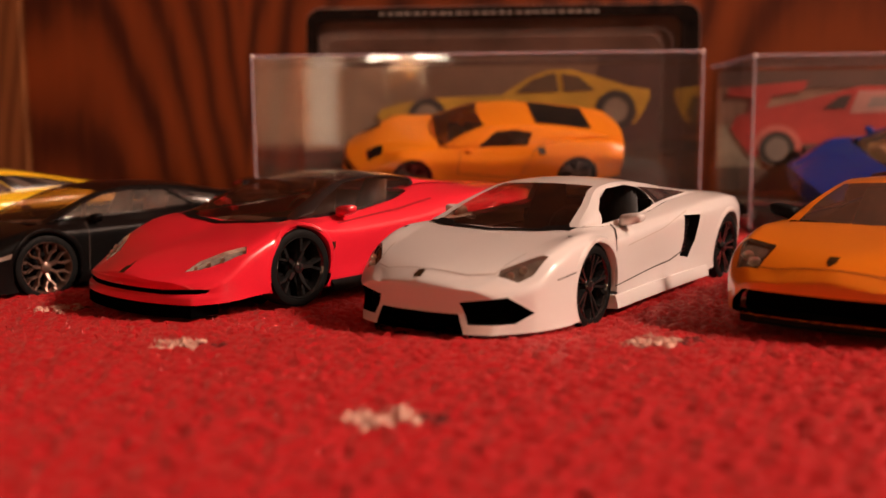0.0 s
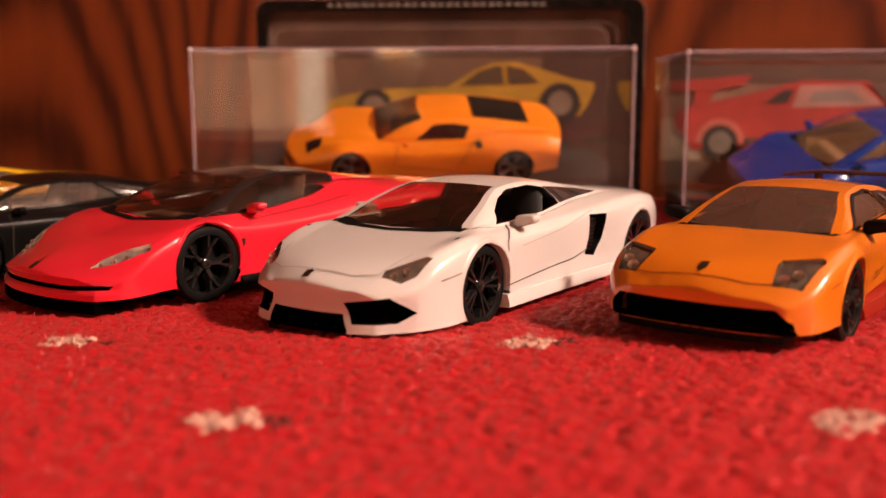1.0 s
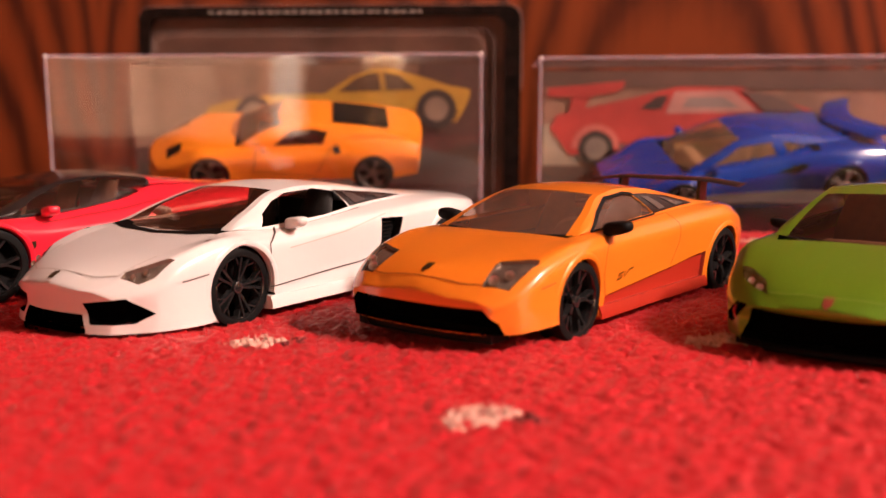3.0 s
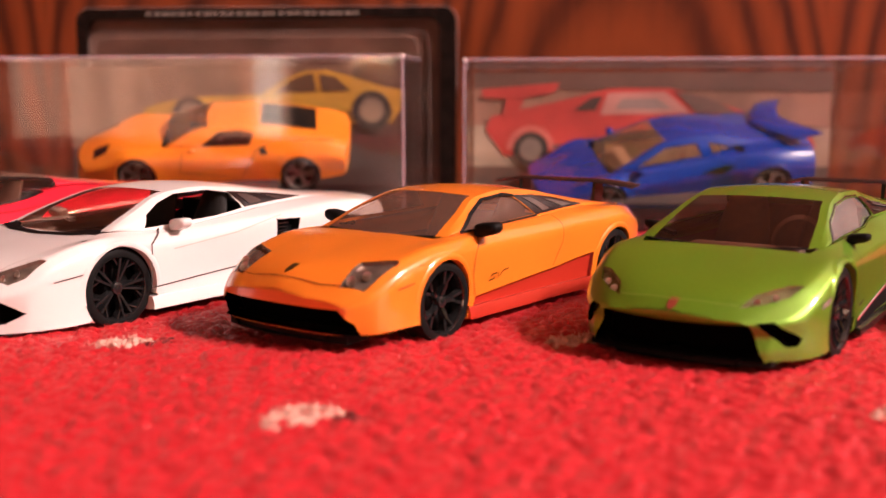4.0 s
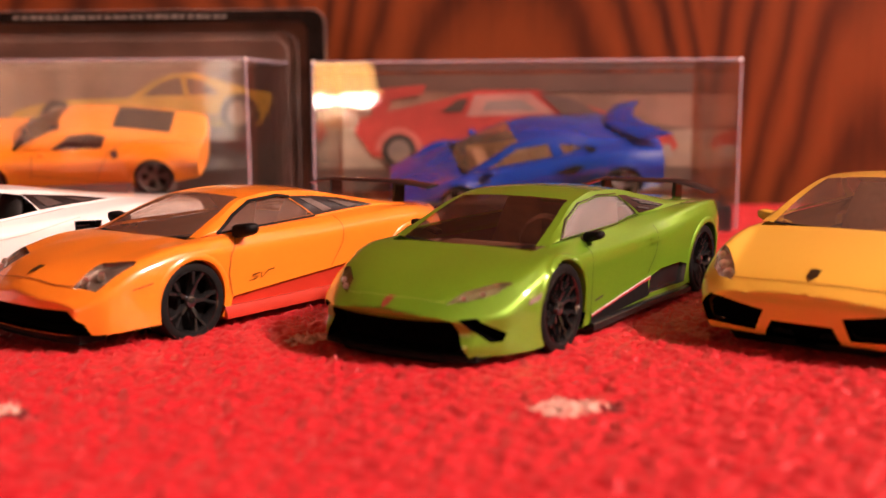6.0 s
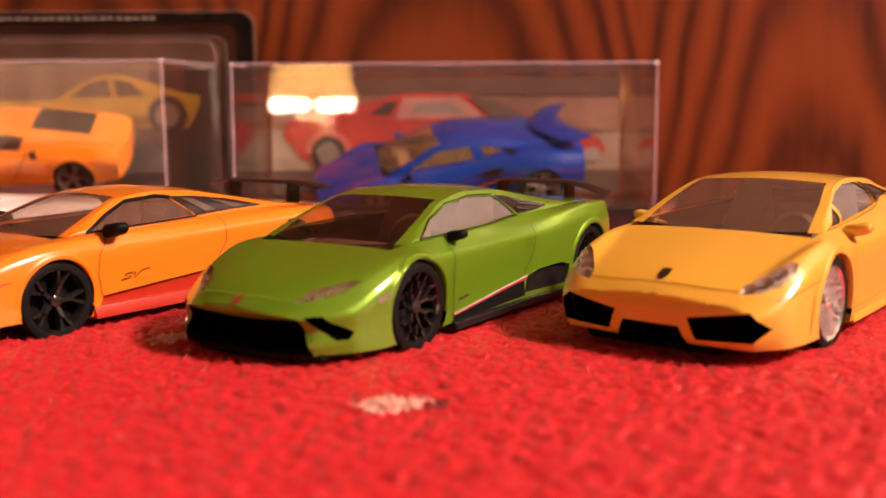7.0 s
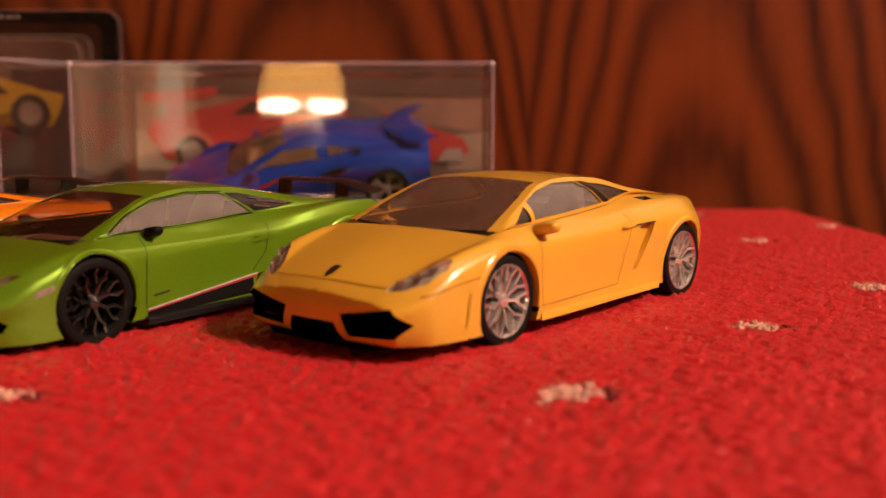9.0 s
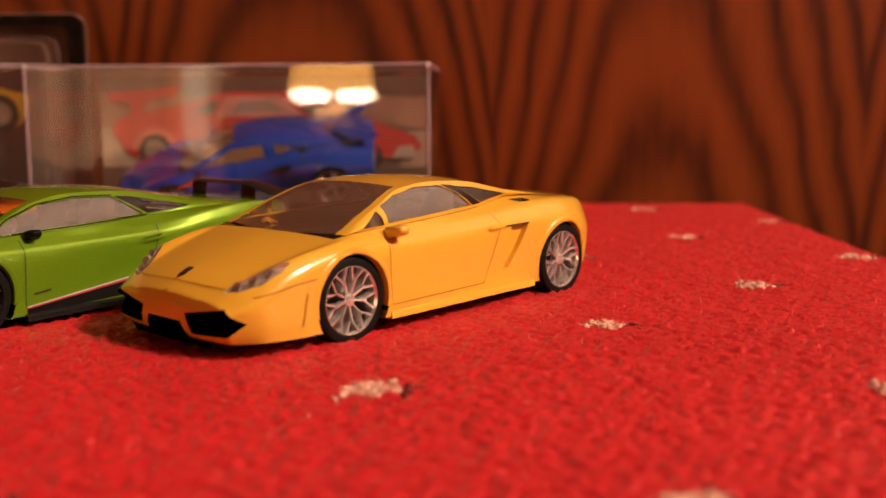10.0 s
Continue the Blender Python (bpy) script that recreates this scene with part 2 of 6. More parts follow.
# ---- toy cars, modelled in metres of the full-size car: nose at x = 0, tail at +x ----
class Shell:
    """The surfaces of one car. Lines run from nose to tail: the centre (zc), the bonnet crease and belt
    (yb, zb), the wing crest (ws, zs), the shoulder (wm, zm), the lower side (wn, zn) and the sill (wl, zl);
    the roof rail is (ey, ez)."""

    def __init__(self, s):
        self.s = s
        keys = ("zc", "yb", "zb", "ws", "zs", "wm", "zm", "wn", "zn", "wl", "zl", "ey", "ez", "fascia")
        self.c = {key: curve(s[key]) for key in keys}
        self.width = max(v for _, v in s["wm"])

    def bend(self, u, y, z):
        s, k = self.s, abs(y) / self.width
        f = max(0.0, 1 - u / s["nose_fade"]) ** 1.6
        r = max(0.0, (u - (s["L"] - 0.8)) / 0.8) ** 1.6
        return (u + f * (s.get("nose_back", 0.0) + s["nose_sweep"] * k**s.get("nose_round", 2.0) + self.c["fascia"](z)) - r * s.get("tail_sweep", 0.30) * k**2 - r * 0.10 * max(0, 0.55 - z), y, z)

    def half(self, u):
        """Half of the section at u, from the centre of the top down the side and under."""
        g = lambda a, b: Vector((self.c[a](u), self.c[b](u)))
        pts = [Vector((0.0, self.c["zc"](u))), g("yb", "zb"), g("ws", "zs"), g("wm", "zm"), g("wn", "zn"), g("wl", "zl")]
        r = self.s.get("fillet", (0.22, 0.36, 0.30, 0.30))
        spans, out = (6, 4, 4, 8, 4), []
        for k in range(5):
            a, b = pts[k], pts[k + 1]
            p = a.lerp(b, r[k - 1]) if k else a
            q = b.lerp(a, r[k]) if k < 4 else b
            n = spans[k]
            for i in range(n):
                out.append(p.lerp(q, i / n))
            if k < 4:
                e = b.lerp(pts[k + 2], r[k])
                for i in range(4):
                    t = i / 4
                    out.append(q * (1 - t) ** 2 + b * 2 * t * (1 - t) + e * t * t)
            else:
                out.append(b)
        swell = [(p.x, p.y + 0.02 * max(0.0, 1 - (p.x / max(pts[1].x, 0.01)) ** 2)) for p in out]
        return swell + [(pts[5].x - 0.12, pts[5].y)]

    def body(self):
        s, bm = self.s, bmesh.new()
        n_u = 150
        us = [s["L"] * (k / n_u) for k in range(n_u + 1)]
        rows = []
        for u in us:
            h = self.half(u)
            rows.append([self.bend(u, y, z) for y, z in [(y, z) for y, z in reversed(h)] + [(-y, z) for y, z in h[1:]]])
        mid = len(rows[0]) // 2
        c0, c1 = s["cabin"]
        grid_faces(bm, rows, lambda i, j: c0 < us[i] < c1 and abs(j + 0.5 - mid) < 9)
        for u in (0.0, s["L"]):
            steps = 64 if u == 0 else 20
            grid_faces(bm, [[self.bend(u, y * (1 - 2 * q / steps), z) for q in range(steps + 1)] for y, z in self.half(u)[1:]])
        bmesh.ops.remove_doubles(bm, verts=bm.verts, dist=0.002)
        return bm

    def cut_arches(self, bm):
        gone = set()
        for wx, wz, wr in self.s["arches"]:
            inside = {v for v in bm.verts if (v.co.x - wx) ** 2 + (v.co.z - wz) ** 2 < wr * wr and abs(v.co.y) > 0.45}
            gone |= {f for f in bm.faces if all(v in inside for v in f.verts)}
            for v in inside:
                dx, dz = v.co.x - wx, v.co.z - wz
                q = wr / max(1e-6, math.hypot(dx, dz))
                v.co.x, v.co.z = wx + dx * q, wz + dz * q
        bmesh.ops.delete(bm, geom=list(gone), context="FACES")

    # cabin: v = 0 on the belt line, 1 on the roof rail; t = 0 at the middle of the roof, 1 on the rail
    def side(self, u, v):
        a = (self.c["yb"](u), self.c["zb"](u))
        b = (self.c["ey"](u), self.c["ez"](u))
        return (u, a[0] + (b[0] - a[0]) * v + 0.03 * math.sin(math.pi * v), a[1] + (b[1] - a[1]) * v)

    def top(self, u, t):
        s = self.s
        k = (u - s["g0"]) / (s["g1"] - s["g0"])
        bow = s["bow"] * max(0.0, 1 - max(0, u - s["g0"]) / (s["roof"][0] + 0.3 - s["g0"]))
        crown = s["crown"] * min(1.0, 4 * k) * (1.0 if k < 0.6 else max(0.25, 1 - (k - 0.6) * 2))
        sink = (self.c["ez"](s["g0"]) - self.c["zc"](s["g0"] - s["bow"]) - 0.012) * bow / s["bow"]
        return (u - bow * (1 - t * t), t * self.c["ey"](u), self.c["ez"](u) + (crown - sink) * (1 - t * t))

    def strip(self, bm, fn, u0, u1, v0, v1, nu, nv, flip=1, off=0.0):
        rows = []
        for i in range(nu + 1):
            row = []
            for j in range(nv + 1):
                p = fn(u0 + (u1 - u0) * i / nu, v0 + (v1 - v0) * j / nv)
                row.append((p[0], flip * (p[1] + off), p[2] + off * 0.6))
            rows.append(row)
        grid_faces(bm, rows)


def within(poly, a, b):
    odd = False
    for (x0, y0), (x1, y1) in zip(poly, poly[1:] + poly[:1]):
        if (y0 > b) != (y1 > b) and a < x0 + (b - y0) * (x1 - x0) / (y1 - y0):
            odd = not odd
    return odd


def on_edge(poly, a, b):
    best = None
    for (x0, y0), (x1, y1) in zip(poly, poly[1:] + poly[:1]):
        l2 = (x1 - x0) ** 2 + (y1 - y0) ** 2 or 1e-9
        t = min(1, max(0, ((a - x0) * (x1 - x0) + (b - y0) * (y1 - y0)) / l2))
        p = (x0 + t * (x1 - x0), y0 + t * (y1 - y0))
        d = math.hypot(p[0] - a, p[1] - b)
        if best is None or d < best[0]:
            best = (d, p)
    return best


def punch(bm, bvh, poly, view, sign, walls=None, depth=0.05):
    """Cuts an outline out of a shell and lines the cut with walls. sign 1: the side at -y."""
    see = {"front": lambda c: (-c.y * sign, c.z), "side": lambda c: (c.x, c.z), "top": lambda c: (c.x, -c.y * sign)}[view]
    way = {"front": Vector((1, 0, 0)), "side": Vector((0, sign, 0)), "top": Vector((0, 0, -1))}[view]
    gone = []
    for f in bm.faces:
        c = f.calc_center_median()
        if view == "side" and c.y * sign > -0.25 or view == "front" and c.x > 0.8 or view == "top" and c.z < 0.3:
            continue
        n = f.normal
        if abs({"front": n.x, "side": n.y, "top": n.z}[view]) < 0.12:
            continue
        if within(poly, *see(c)):
            gone.append(f)
    if not gone:
        return
    mark = set(gone)
    rim = [v for v in {v for f in gone for v in f.verts} if any(f not in mark for f in v.link_faces)]
    bmesh.ops.delete(bm, geom=gone, context="FACES")
    goal = {v: on_edge(poly, *see(v.co))[1] for v in rim}
    for p in poly:
        near = min(rim, key=lambda v: math.hypot(see(v.co)[0] - p[0], see(v.co)[1] - p[1]))
        goal[near] = p
    for v, (a, b) in goal.items():
        src = {"front": Vector((-2, -a * sign, b)), "side": Vector((a, -3 * sign, b)), "top": Vector((a, -b * sign, 3))}[view]
        hit = bvh.ray_cast(src, way)[0]
        if hit is not None and (hit - v.co).length < 0.25:
            v.co = hit
    if walls is None:
        return
    ring = set(rim)
    made = {v: (walls.verts.new(v.co), walls.verts.new(v.co + way * depth)) for v in rim}
    for e in {e for v in rim for e in v.link_edges}:
        a, b = e.verts
        if a in ring and b in ring and len(e.link_faces) == 1:
            walls.faces.new((made[a][0], made[b][0], made[b][1], made[a][1]))


def project(bvh, bm, poly, view, off=0.006, cell=0.05, mirror=False):
    """Lays a flat outline on the shell, seen from the front, the side or above."""
    from_bm = bmesh.new()
    f = from_bm.faces.new([from_bm.verts.new((a, b, 0)) for a, b in poly])
    for _ in range(5):
        long = [e for e in from_bm.edges if e.calc_length() > cell]
        if not long:
            break
        bmesh.ops.subdivide_edges(from_bm, edges=long, cuts=1)
        bmesh.ops.triangulate(from_bm, faces=from_bm.faces)
    for sign in ((1, -1) if mirror else (1,)):
        made = {}
        for v in from_bm.verts:
            a, b = v.co.x, v.co.y
            if view == "front":
                src, way = Vector((-2, a * sign, b)), Vector((1, 0, 0))
            elif view == "rear":
                src, way = Vector((8, a * sign, b)), Vector((-1, 0, 0))
            elif view == "side":
                src, way = Vector((a, -3 * sign, b)), Vector((0, sign, 0))
            else:
                src, way = Vector((a, b * sign, 3)), Vector((0, 0, -1))
            hit, nor, _, _ = bvh.ray_cast(src, way)
            if hit is None:
                hit, nor, _, _ = bvh.find_nearest(src + way * (2.3 if view == "front" else 2.1))
            if nor.dot(way) > 0:
                nor = -nor
            made[v] = bm.verts.new(hit + (nor * 0.4 - way * 0.6) * off)
        for g in from_bm.faces:
            try:
                bm.faces.new([made[v] for v in g.verts])
            except ValueError:
                pass
    from_bm.free()


def stroke(pts, w):
    """The outline of a polyline of width w, with mitred bends."""
    left, right = [], []
    for i, (a, b) in enumerate(pts):
        way = Vector((0.0, 0.0))
        for (c, d), (e, f) in zip(pts[max(0, i - 1):i + 1], pts[max(0, i - 1) + 1:i + 2]):
            way += Vector((e - c, f - d)).normalized()
        way.normalize()
        left.append((a - way.y * w / 2, b + way.x * w / 2))
        right.append((a + way.y * w / 2, b - way.x * w / 2))
    return [left + right[::-1]]


def make_wheel(kind, r, width, rim_mat):
    """A tyre on a rim, axle along y, outer face towards -y."""
    hub = new("wheel")
    bm = bmesh.new()
    rr = r * 0.77
    w = width / 2
    n = 72
    prof = [(rr, w, 0), (r * 0.93, w, 0), (r * 0.985, w * 0.78, 1), (r, w * 0.3, 1), (r, -w * 0.3, 1), (r * 0.985, -w * 0.74, 1), (r * 0.965, -w * 0.92, 0), (r * 0.89, -w, 0), (rr + 0.004, -w * 0.95, 0), (rr, -w * 0.86, 0)]
    rows = [[((q - 0.005 * tread * (k % 2)) * math.cos(2 * math.pi * k / n), o, (q - 0.005 * tread * (k % 2)) * math.sin(2 * math.pi * k / n)) for k in range(n)] for q, o, tread in prof]
    grid_faces(bm, rows, close=True)
    part("tyre", bm, TYRE, hub, scale=SC)
    bm = bmesh.new()
    lathe(bm, [(rr, w * 0.9), (rr * 0.96, w * 0.3), (rr * 0.95, -w * 0.80), (rr, -w * 0.97), (rr * 1.02, -w * 0.92), (rr, -w * 0.80)], 44)
    disk = bmesh.new()
    lathe(disk, [(rr * 0.95, w * 0.0), (0.02, w * 0.0)], 24)
    part("brake_disc", disk, BLACK if rim_mat is not RIM_SILVER else RIM_BACK, hub, scale=SC)
    n = {"five": 5, "y": 5, "multi": 9, "seven": 7}[kind]
    y0, y1 = -w * 0.88, -w * 0.70

    def spoke(a0, r0, a1, r1, w0, w1, d=0.05):
        p = []
        for a, q, ww, yy in ((a0, r0, w0, y1), (a1, r1, w1, y0)):
            c, t = Vector((math.cos(a) * q, 0, math.sin(a) * q)), Vector((-math.sin(a), 0, math.cos(a)))
            for e, dy in ((-1, d), (-0.55, 0), (0.55, 0), (1, d)):
                p.append(bm.verts.new(c + t * ww * e + Vector((0, yy + dy, 0))))
        for k in range(3):
            bm.faces.new((p[k], p[k + 1], p[k + 5], p[k + 4]))

    for k in range(n):
        a = 2 * math.pi * k / n + math.pi / 2
        if kind == "five":
            spoke(a, 0.05, a, rr * 0.55, 0.030, 0.026)
            spoke(a, rr * 0.45, a - 0.20, rr * 0.97, 0.018, 0.022)
            spoke(a, rr * 0.45, a + 0.20, rr * 0.97, 0.018, 0.022)
        elif kind == "y":
            spoke(a - 0.13, 0.05, a - 0.16, rr * 0.97, 0.016, 0.018)
            spoke(a + 0.13, 0.05, a + 0.16, rr * 0.97, 0.016, 0.018)
            spoke(a - 0.16, rr * 0.66, a - 0.42, rr * 0.97, 0.010, 0.014)
            spoke(a + 0.16, rr * 0.66, a + 0.42, rr * 0.97, 0.010, 0.014)
        elif kind == "seven":
            spoke(a, 0.05, a, rr * 0.5, 0.020, 0.018)
            spoke(a, rr * 0.45, a - 0.26, rr * 0.78, 0.014, 0.013)
            spoke(a, rr * 0.45, a + 0.26, rr * 0.78, 0.014, 0.013)
            spoke(a - 0.26, rr * 0.74, a - 0.18, rr * 0.98, 0.014, 0.015)
            spoke(a + 0.26, rr * 0.74, a + 0.18, rr * 0.98, 0.014, 0.015)
        else:
            spoke(a, 0.04, a, rr * 0.62, 0.013, 0.014, 0.07)
            spoke(a, rr * 0.52, a - 0.24, rr * 0.97, 0.010, 0.014, 0.07)
            spoke(a, rr * 0.52, a + 0.24, rr * 0.97, 0.010, 0.014, 0.07)
    rim = part("rim", bm, rim_mat, hub, scale=SC, smooth=30)
    bm = bmesh.new()
    lathe(bm, [(0.001, -w * 0.86), (0.03, -w * 0.86), (0.045, -w * 0.80), (0.052, -w * 0.66)], 20)
    part("hub_cap", bm, rim_mat, hub, scale=SC)
    return hub


def blade(pts, chord, thick, camber=0.0):
    """A wing: an aerofoil section swept along pts (x, y, z)."""
    bm = bmesh.new()
    prof = [(0, 0), (0.08, 0.5), (0.35, 0.9), (0.7, 0.6), (1, 0.08), (1, -0.08), (0.6, -0.35), (0.2, -0.5)]
    rows = [[(x + px * chord, y, z + pz * thick / 2 + camber * px * chord) for px, pz in prof] for x, y, z in pts]
    vs = grid_faces(bm, rows, close=True)
    bm.faces.new(vs[0])
    bm.faces.new(list(reversed(vs[-1])))
    return bm


def make_car(s, pos, heading, label, paint_mat, group="", size=1.0, roll=0.0, dip=0.0):
    """pos: the outer face of the front wheel's hub on the side that shows; heading: degrees from -y towards -x."""
    car = new("toy_car")
    tagged(car, label, "toy car", group)
    sh = Shell(s)
    P = lambda name, bm, m, parent=car, lab="", smooth=38: part(name, bm, m, parent, lab, SC, smooth)
    bm = sh.body()
    g0, g1 = s["g0"], s["g1"]
    from mathutils.bvhtree import BVHTree
    r0, r1 = s["roof"]
    tp = s.get("pillar", 0.90)
    # roof and pillars
    sides = {1: bmesh.new(), -1: bmesh.new()}
    roof = bmesh.new()
    split = s.get("split", g1)
    rear = bmesh.new() if s.get("roof_paint") else roof
    for f in (1, -1):
        sh.strip(sides[f], sh.side, g0, split, 0.0, 1.0, 110, 14, -f)
        sh.strip(roof, sh.top, g0, r0, tp, 1.0, 30, 2, f)
        sh.strip(roof, sh.top, r0, split, 0.0, 1.0, 30, 8, f)
        if split < g1:
            sh.strip(rear, sh.top, split, g1, 0.0, 1.0, 14, 8, f)
            sh.strip(rear, sh.side, split, g1, 0.0, 1.0, 30, 8, f)
    cowl = bmesh.new()
    sh.strip(cowl, sh.top, g0 - 0.012, g0 + 0.022, -0.97, 0.97, 3, 14)
    whole = bmesh.new()
    for b in {bm, roof, rear, sides[1], sides[-1]}:
        me = bpy.data.meshes.new("scratch")
        b.to_mesh(me)
        whole.from_mesh(me)
        bpy.data.meshes.remove(me)
    sh.strip(whole, sh.top, g0, r0, -1, 1, 30, 12)
    bmesh.ops.recalc_face_normals(whole, faces=whole.faces)
    bvh = BVHTree.FromBMesh(whole)
    whole.free()
    # openings for windows, lamps and ducts
    for b in (bm, sides[1], sides[-1]):
        b.normal_update()
    for f in (1, -1):
        for k, (poly, gl) in enumerate(s["windows"]):
            punch(sides[f], bvh, poly, "side", f)
            if k == 0 and s.get("open_window") == f:
                continue
            t = bmesh.new()
            project_sign(bvh, t, poly, "side", f, -0.012)
            P("side_window", t, gl, smooth=60)
        for poly in s.get("pillars", ()):
            t = bmesh.new()
            project_sign(bvh, t, poly, "side", f, 0.004)
            P("pillar", t, BLACK_GLOSS, lab="gloss black window pillar")
        for poly, housing, cups, lab in s.get("lamps", ()):
            t = bmesh.new()
            punch(bm, bvh, poly, "top", f, t, 0.03)
            project_sign(bvh, t, poly, "top", -f, -0.03)
            lamp = P("headlight", t, housing, lab=lab, smooth=50)
            for cx, cy, cr in cups:
                hit = bvh.ray_cast(Vector((cx, -cy * f, 3)), Vector((0, 0, -1)))[0]
                if hit is None:
                    continue
                t = bmesh.new()
                rows = [[(hit.x - cr * 0.5 * d + cr * q * 0.35 * math.cos(a), hit.y + cr * q * math.sin(a), hit.z - 0.030 + 0.022 * d + cr * q * 0.75 * math.cos(a)) for a in [2 * math.pi * i / 16 for i in range(16)]] for q, d in ((1.0, 1.0), (0.92, 1.0), (0.75, 0.5), (0.45, 0.25), (0.05, 0.35))]
                grid_faces(t, rows, close=True)
                P("reflector", t, LAMP_BRIGHT, lamp, "bright round lamp reflector", 60)
            t = bmesh.new()
            project_sign(bvh, t, poly, "top", -f, 0.003)
            P("lamp_lens", t, LENS, lamp, "clear lamp lens", 60).visible_shadow = False
        for name, view, poly, depth, m, lab in s.get("recess", ()):
            if f < 0 and min(a for a, _ in poly) < 0 and view == "front":
                continue
            t = bmesh.new()
            punch(bm, bvh, poly, view, f, t, depth)
            if view == "side":
                project_sign(bvh, t, poly, view, f, -depth)
            else:
                project_sign(bvh, t, poly, view, -f, -depth)
            P(name, t, m, lab=lab, smooth=30)
    sh.cut_arches(bm)
    body = P("body", bm, paint_mat, smooth=60)
    P("roof", roof, s.get("roof_paint") or paint_mat, smooth=34)
    for f in (1, -1):
        P("cabin_side", sides[f], s.get("roof_paint") or paint_mat, smooth=34)
    P("cowl", cowl, BLACK, smooth=60)
    if rear is not roof:
        P("rear_deck", rear, paint_mat, smooth=34)
    g = bmesh.new()
    sh.strip(g, sh.top, g0 + 0.022, r0, -tp, tp, 24, 16)
    P("windshield", g, s.get("front_glass", TINT), smooth=60)
    # cockpit
    c0, c1 = s["cabin"]
    t = bmesh.new()
    zb = s["zl"][3][1] + 0.12
    w = s["ey"][2][1] + 0.02
    grid_faces(t, [[(x, y, z) for y, z in ((-w - 0.06, 0.66), (-w, zb), (w, zb), (w + 0.06, 0.66))] for x in (c0 + 0.30, c0 + 0.5, c1 - 0.3, c1 + 0.02)])
    grid_faces(t, [[(c0 + 0.30, y, z) for y in (-w, 0, w)] for z in (zb, 0.60)])
    grid_faces(t, [[(c1 - 0.02, y, z) for y in (-w, 0, w)] for z in (zb, 0.86)])
    inn = s.get("interior", INTERIOR)
    P("cockpit", t, inn, smooth=0)
    box(t := bmesh.new(), c0 + 0.32, c0 + 0.56, -w + 0.1, w - 0.1, 0.45, 0.68, 0.05)
    P("dashboard", t, inn)
    for f in (1, -1):
        t = box(bmesh.new(), c0 + 0.85, c0 + 1.35, f * 0.34 - 0.23, f * 0.34 + 0.23, zb + 0.02, zb + 0.2, 0.06)
        rows = [[(c0 + 1.28 + q * 0.26 + 0.03 * math.cos(a), f * 0.34 + (0.24 - 0.10 * q) * math.cos(a), zb + 0.1 + q * 0.62 + 0.02 * math.sin(a)) if False else
                 (c0 + 1.30 + q * 0.24 + 0.07 * math.sin(a), f * 0.34 + (0.24 - 0.11 * q * q) * math.cos(a), zb + 0.1 + q * 0.62) for a in [2 * math.pi * k / 12 for k in range(12)]] for q in [k / 6 for k in range(7)]]
        vs = grid_faces(t, rows, close=True)
        t.faces.new(vs[-1])
        P("seat", t, inn)
    t = bmesh.new()
    rows = []
    for k in range(20):
        a = 2 * math.pi * k / 20
        rows.append([(c0 + 0.55 + 0.08 * math.sin(a) + 0.015 * math.cos(b), -0.34 + (0.17 + 0.016 * math.cos(b)) * math.cos(a), 0.72 + (0.16 + 0.016 * math.cos(b)) * math.sin(a)) for b in [2 * math.pi * q / 6 for q in range(6)]])
    rows.append(rows[0])
    grid_faces(t, rows, close=True)
    P("steering_wheel", t, inn)
    # lower black pan and wheel wells
    L = s["L"]
    t = bmesh.new()
    zl = sh.c["zl"]
    rows = []
    for k in range(30):
        u = L * k / 29
        ww = sh.c["wl"](u) - 0.14
        rows.append([sh.bend(u, q * ww, zl(u) + dz) for q, dz in ((-1, 0.02), (-0.9, -0.05), (0, -0.05), (0.9, -0.05), (1, 0.02))])
    grid_faces(t, rows)
    P("chassis", t, BLACK)
    for wx, wz, wr in s["arches"]:
        for f in (1, -1):
            t = bmesh.new()
            wo = sh.c["wm"](wx) - 0.03
            rows = []
            for k in range(25):
                a = math.radians(-10 + 200 * k / 24)
                hit = bvh.ray_cast(Vector((wx + (wr + 0.03) * math.cos(a), -3, wz + (wr + 0.03) * math.sin(a))), Vector((0, 1, 0)))[0]
                lip = min(wo, -hit.y - 0.055) if hit is not None and hit.y < -0.5 else wo - 0.1
                rows.append([(wx + (wr + 0.004) * math.cos(a), f * y, wz + (wr + 0.004) * math.sin(a)) for y in (lip, lip - 0.1, wo - 0.42)])
            grid_faces(t, rows)
            rows = [[(wx + (wr + 0.004) * q * math.cos(a), f * (wo - 0.42), wz + (wr + 0.004) * q * math.sin(a)) for q in (0.02, 1)] for a in [2 * math.pi * k / 24 for k in range(25)]]
            grid_faces(t, rows)
            P("wheel_well", t, BLACK)
            t, rows = bmesh.new(), []
            for k in range(41):
                a = math.radians(-14 + 208 * k / 40)
                ca, sa = math.cos(a), math.sin(a)
                ys = []
                for q in (wr + 0.040, wr + 0.022):
                    hit = bvh.ray_cast(Vector((wx + q * ca, -3, wz + q * sa)), Vector((0, 1, 0)))[0]
                    ys.append(-hit.y if hit is not None and hit.y < -0.5 else None)
                if None in ys:
                    continue
                y1, y0 = ys
                e = min(1.0, 0.12 * k, 0.12 * (40 - k))
                rows.append([(wx + q * ca, f * y, wz + q * sa) for q, y in ((wr + 0.040, y1 - 0.002), (wr + 0.026, y0 - 0.002 + 0.010 * e), (wr + 0.006, y0 - 0.002 + 0.014 * e), (wr - 0.012, y0 - 0.002 + 0.008 * e), (wr - 0.016, y0 - 0.06))])
            if len(rows) > 4:
                grid_faces(t, rows)
                P("arch_lip", t, paint_mat)
    # wheels
    hubs = s["hubs"]
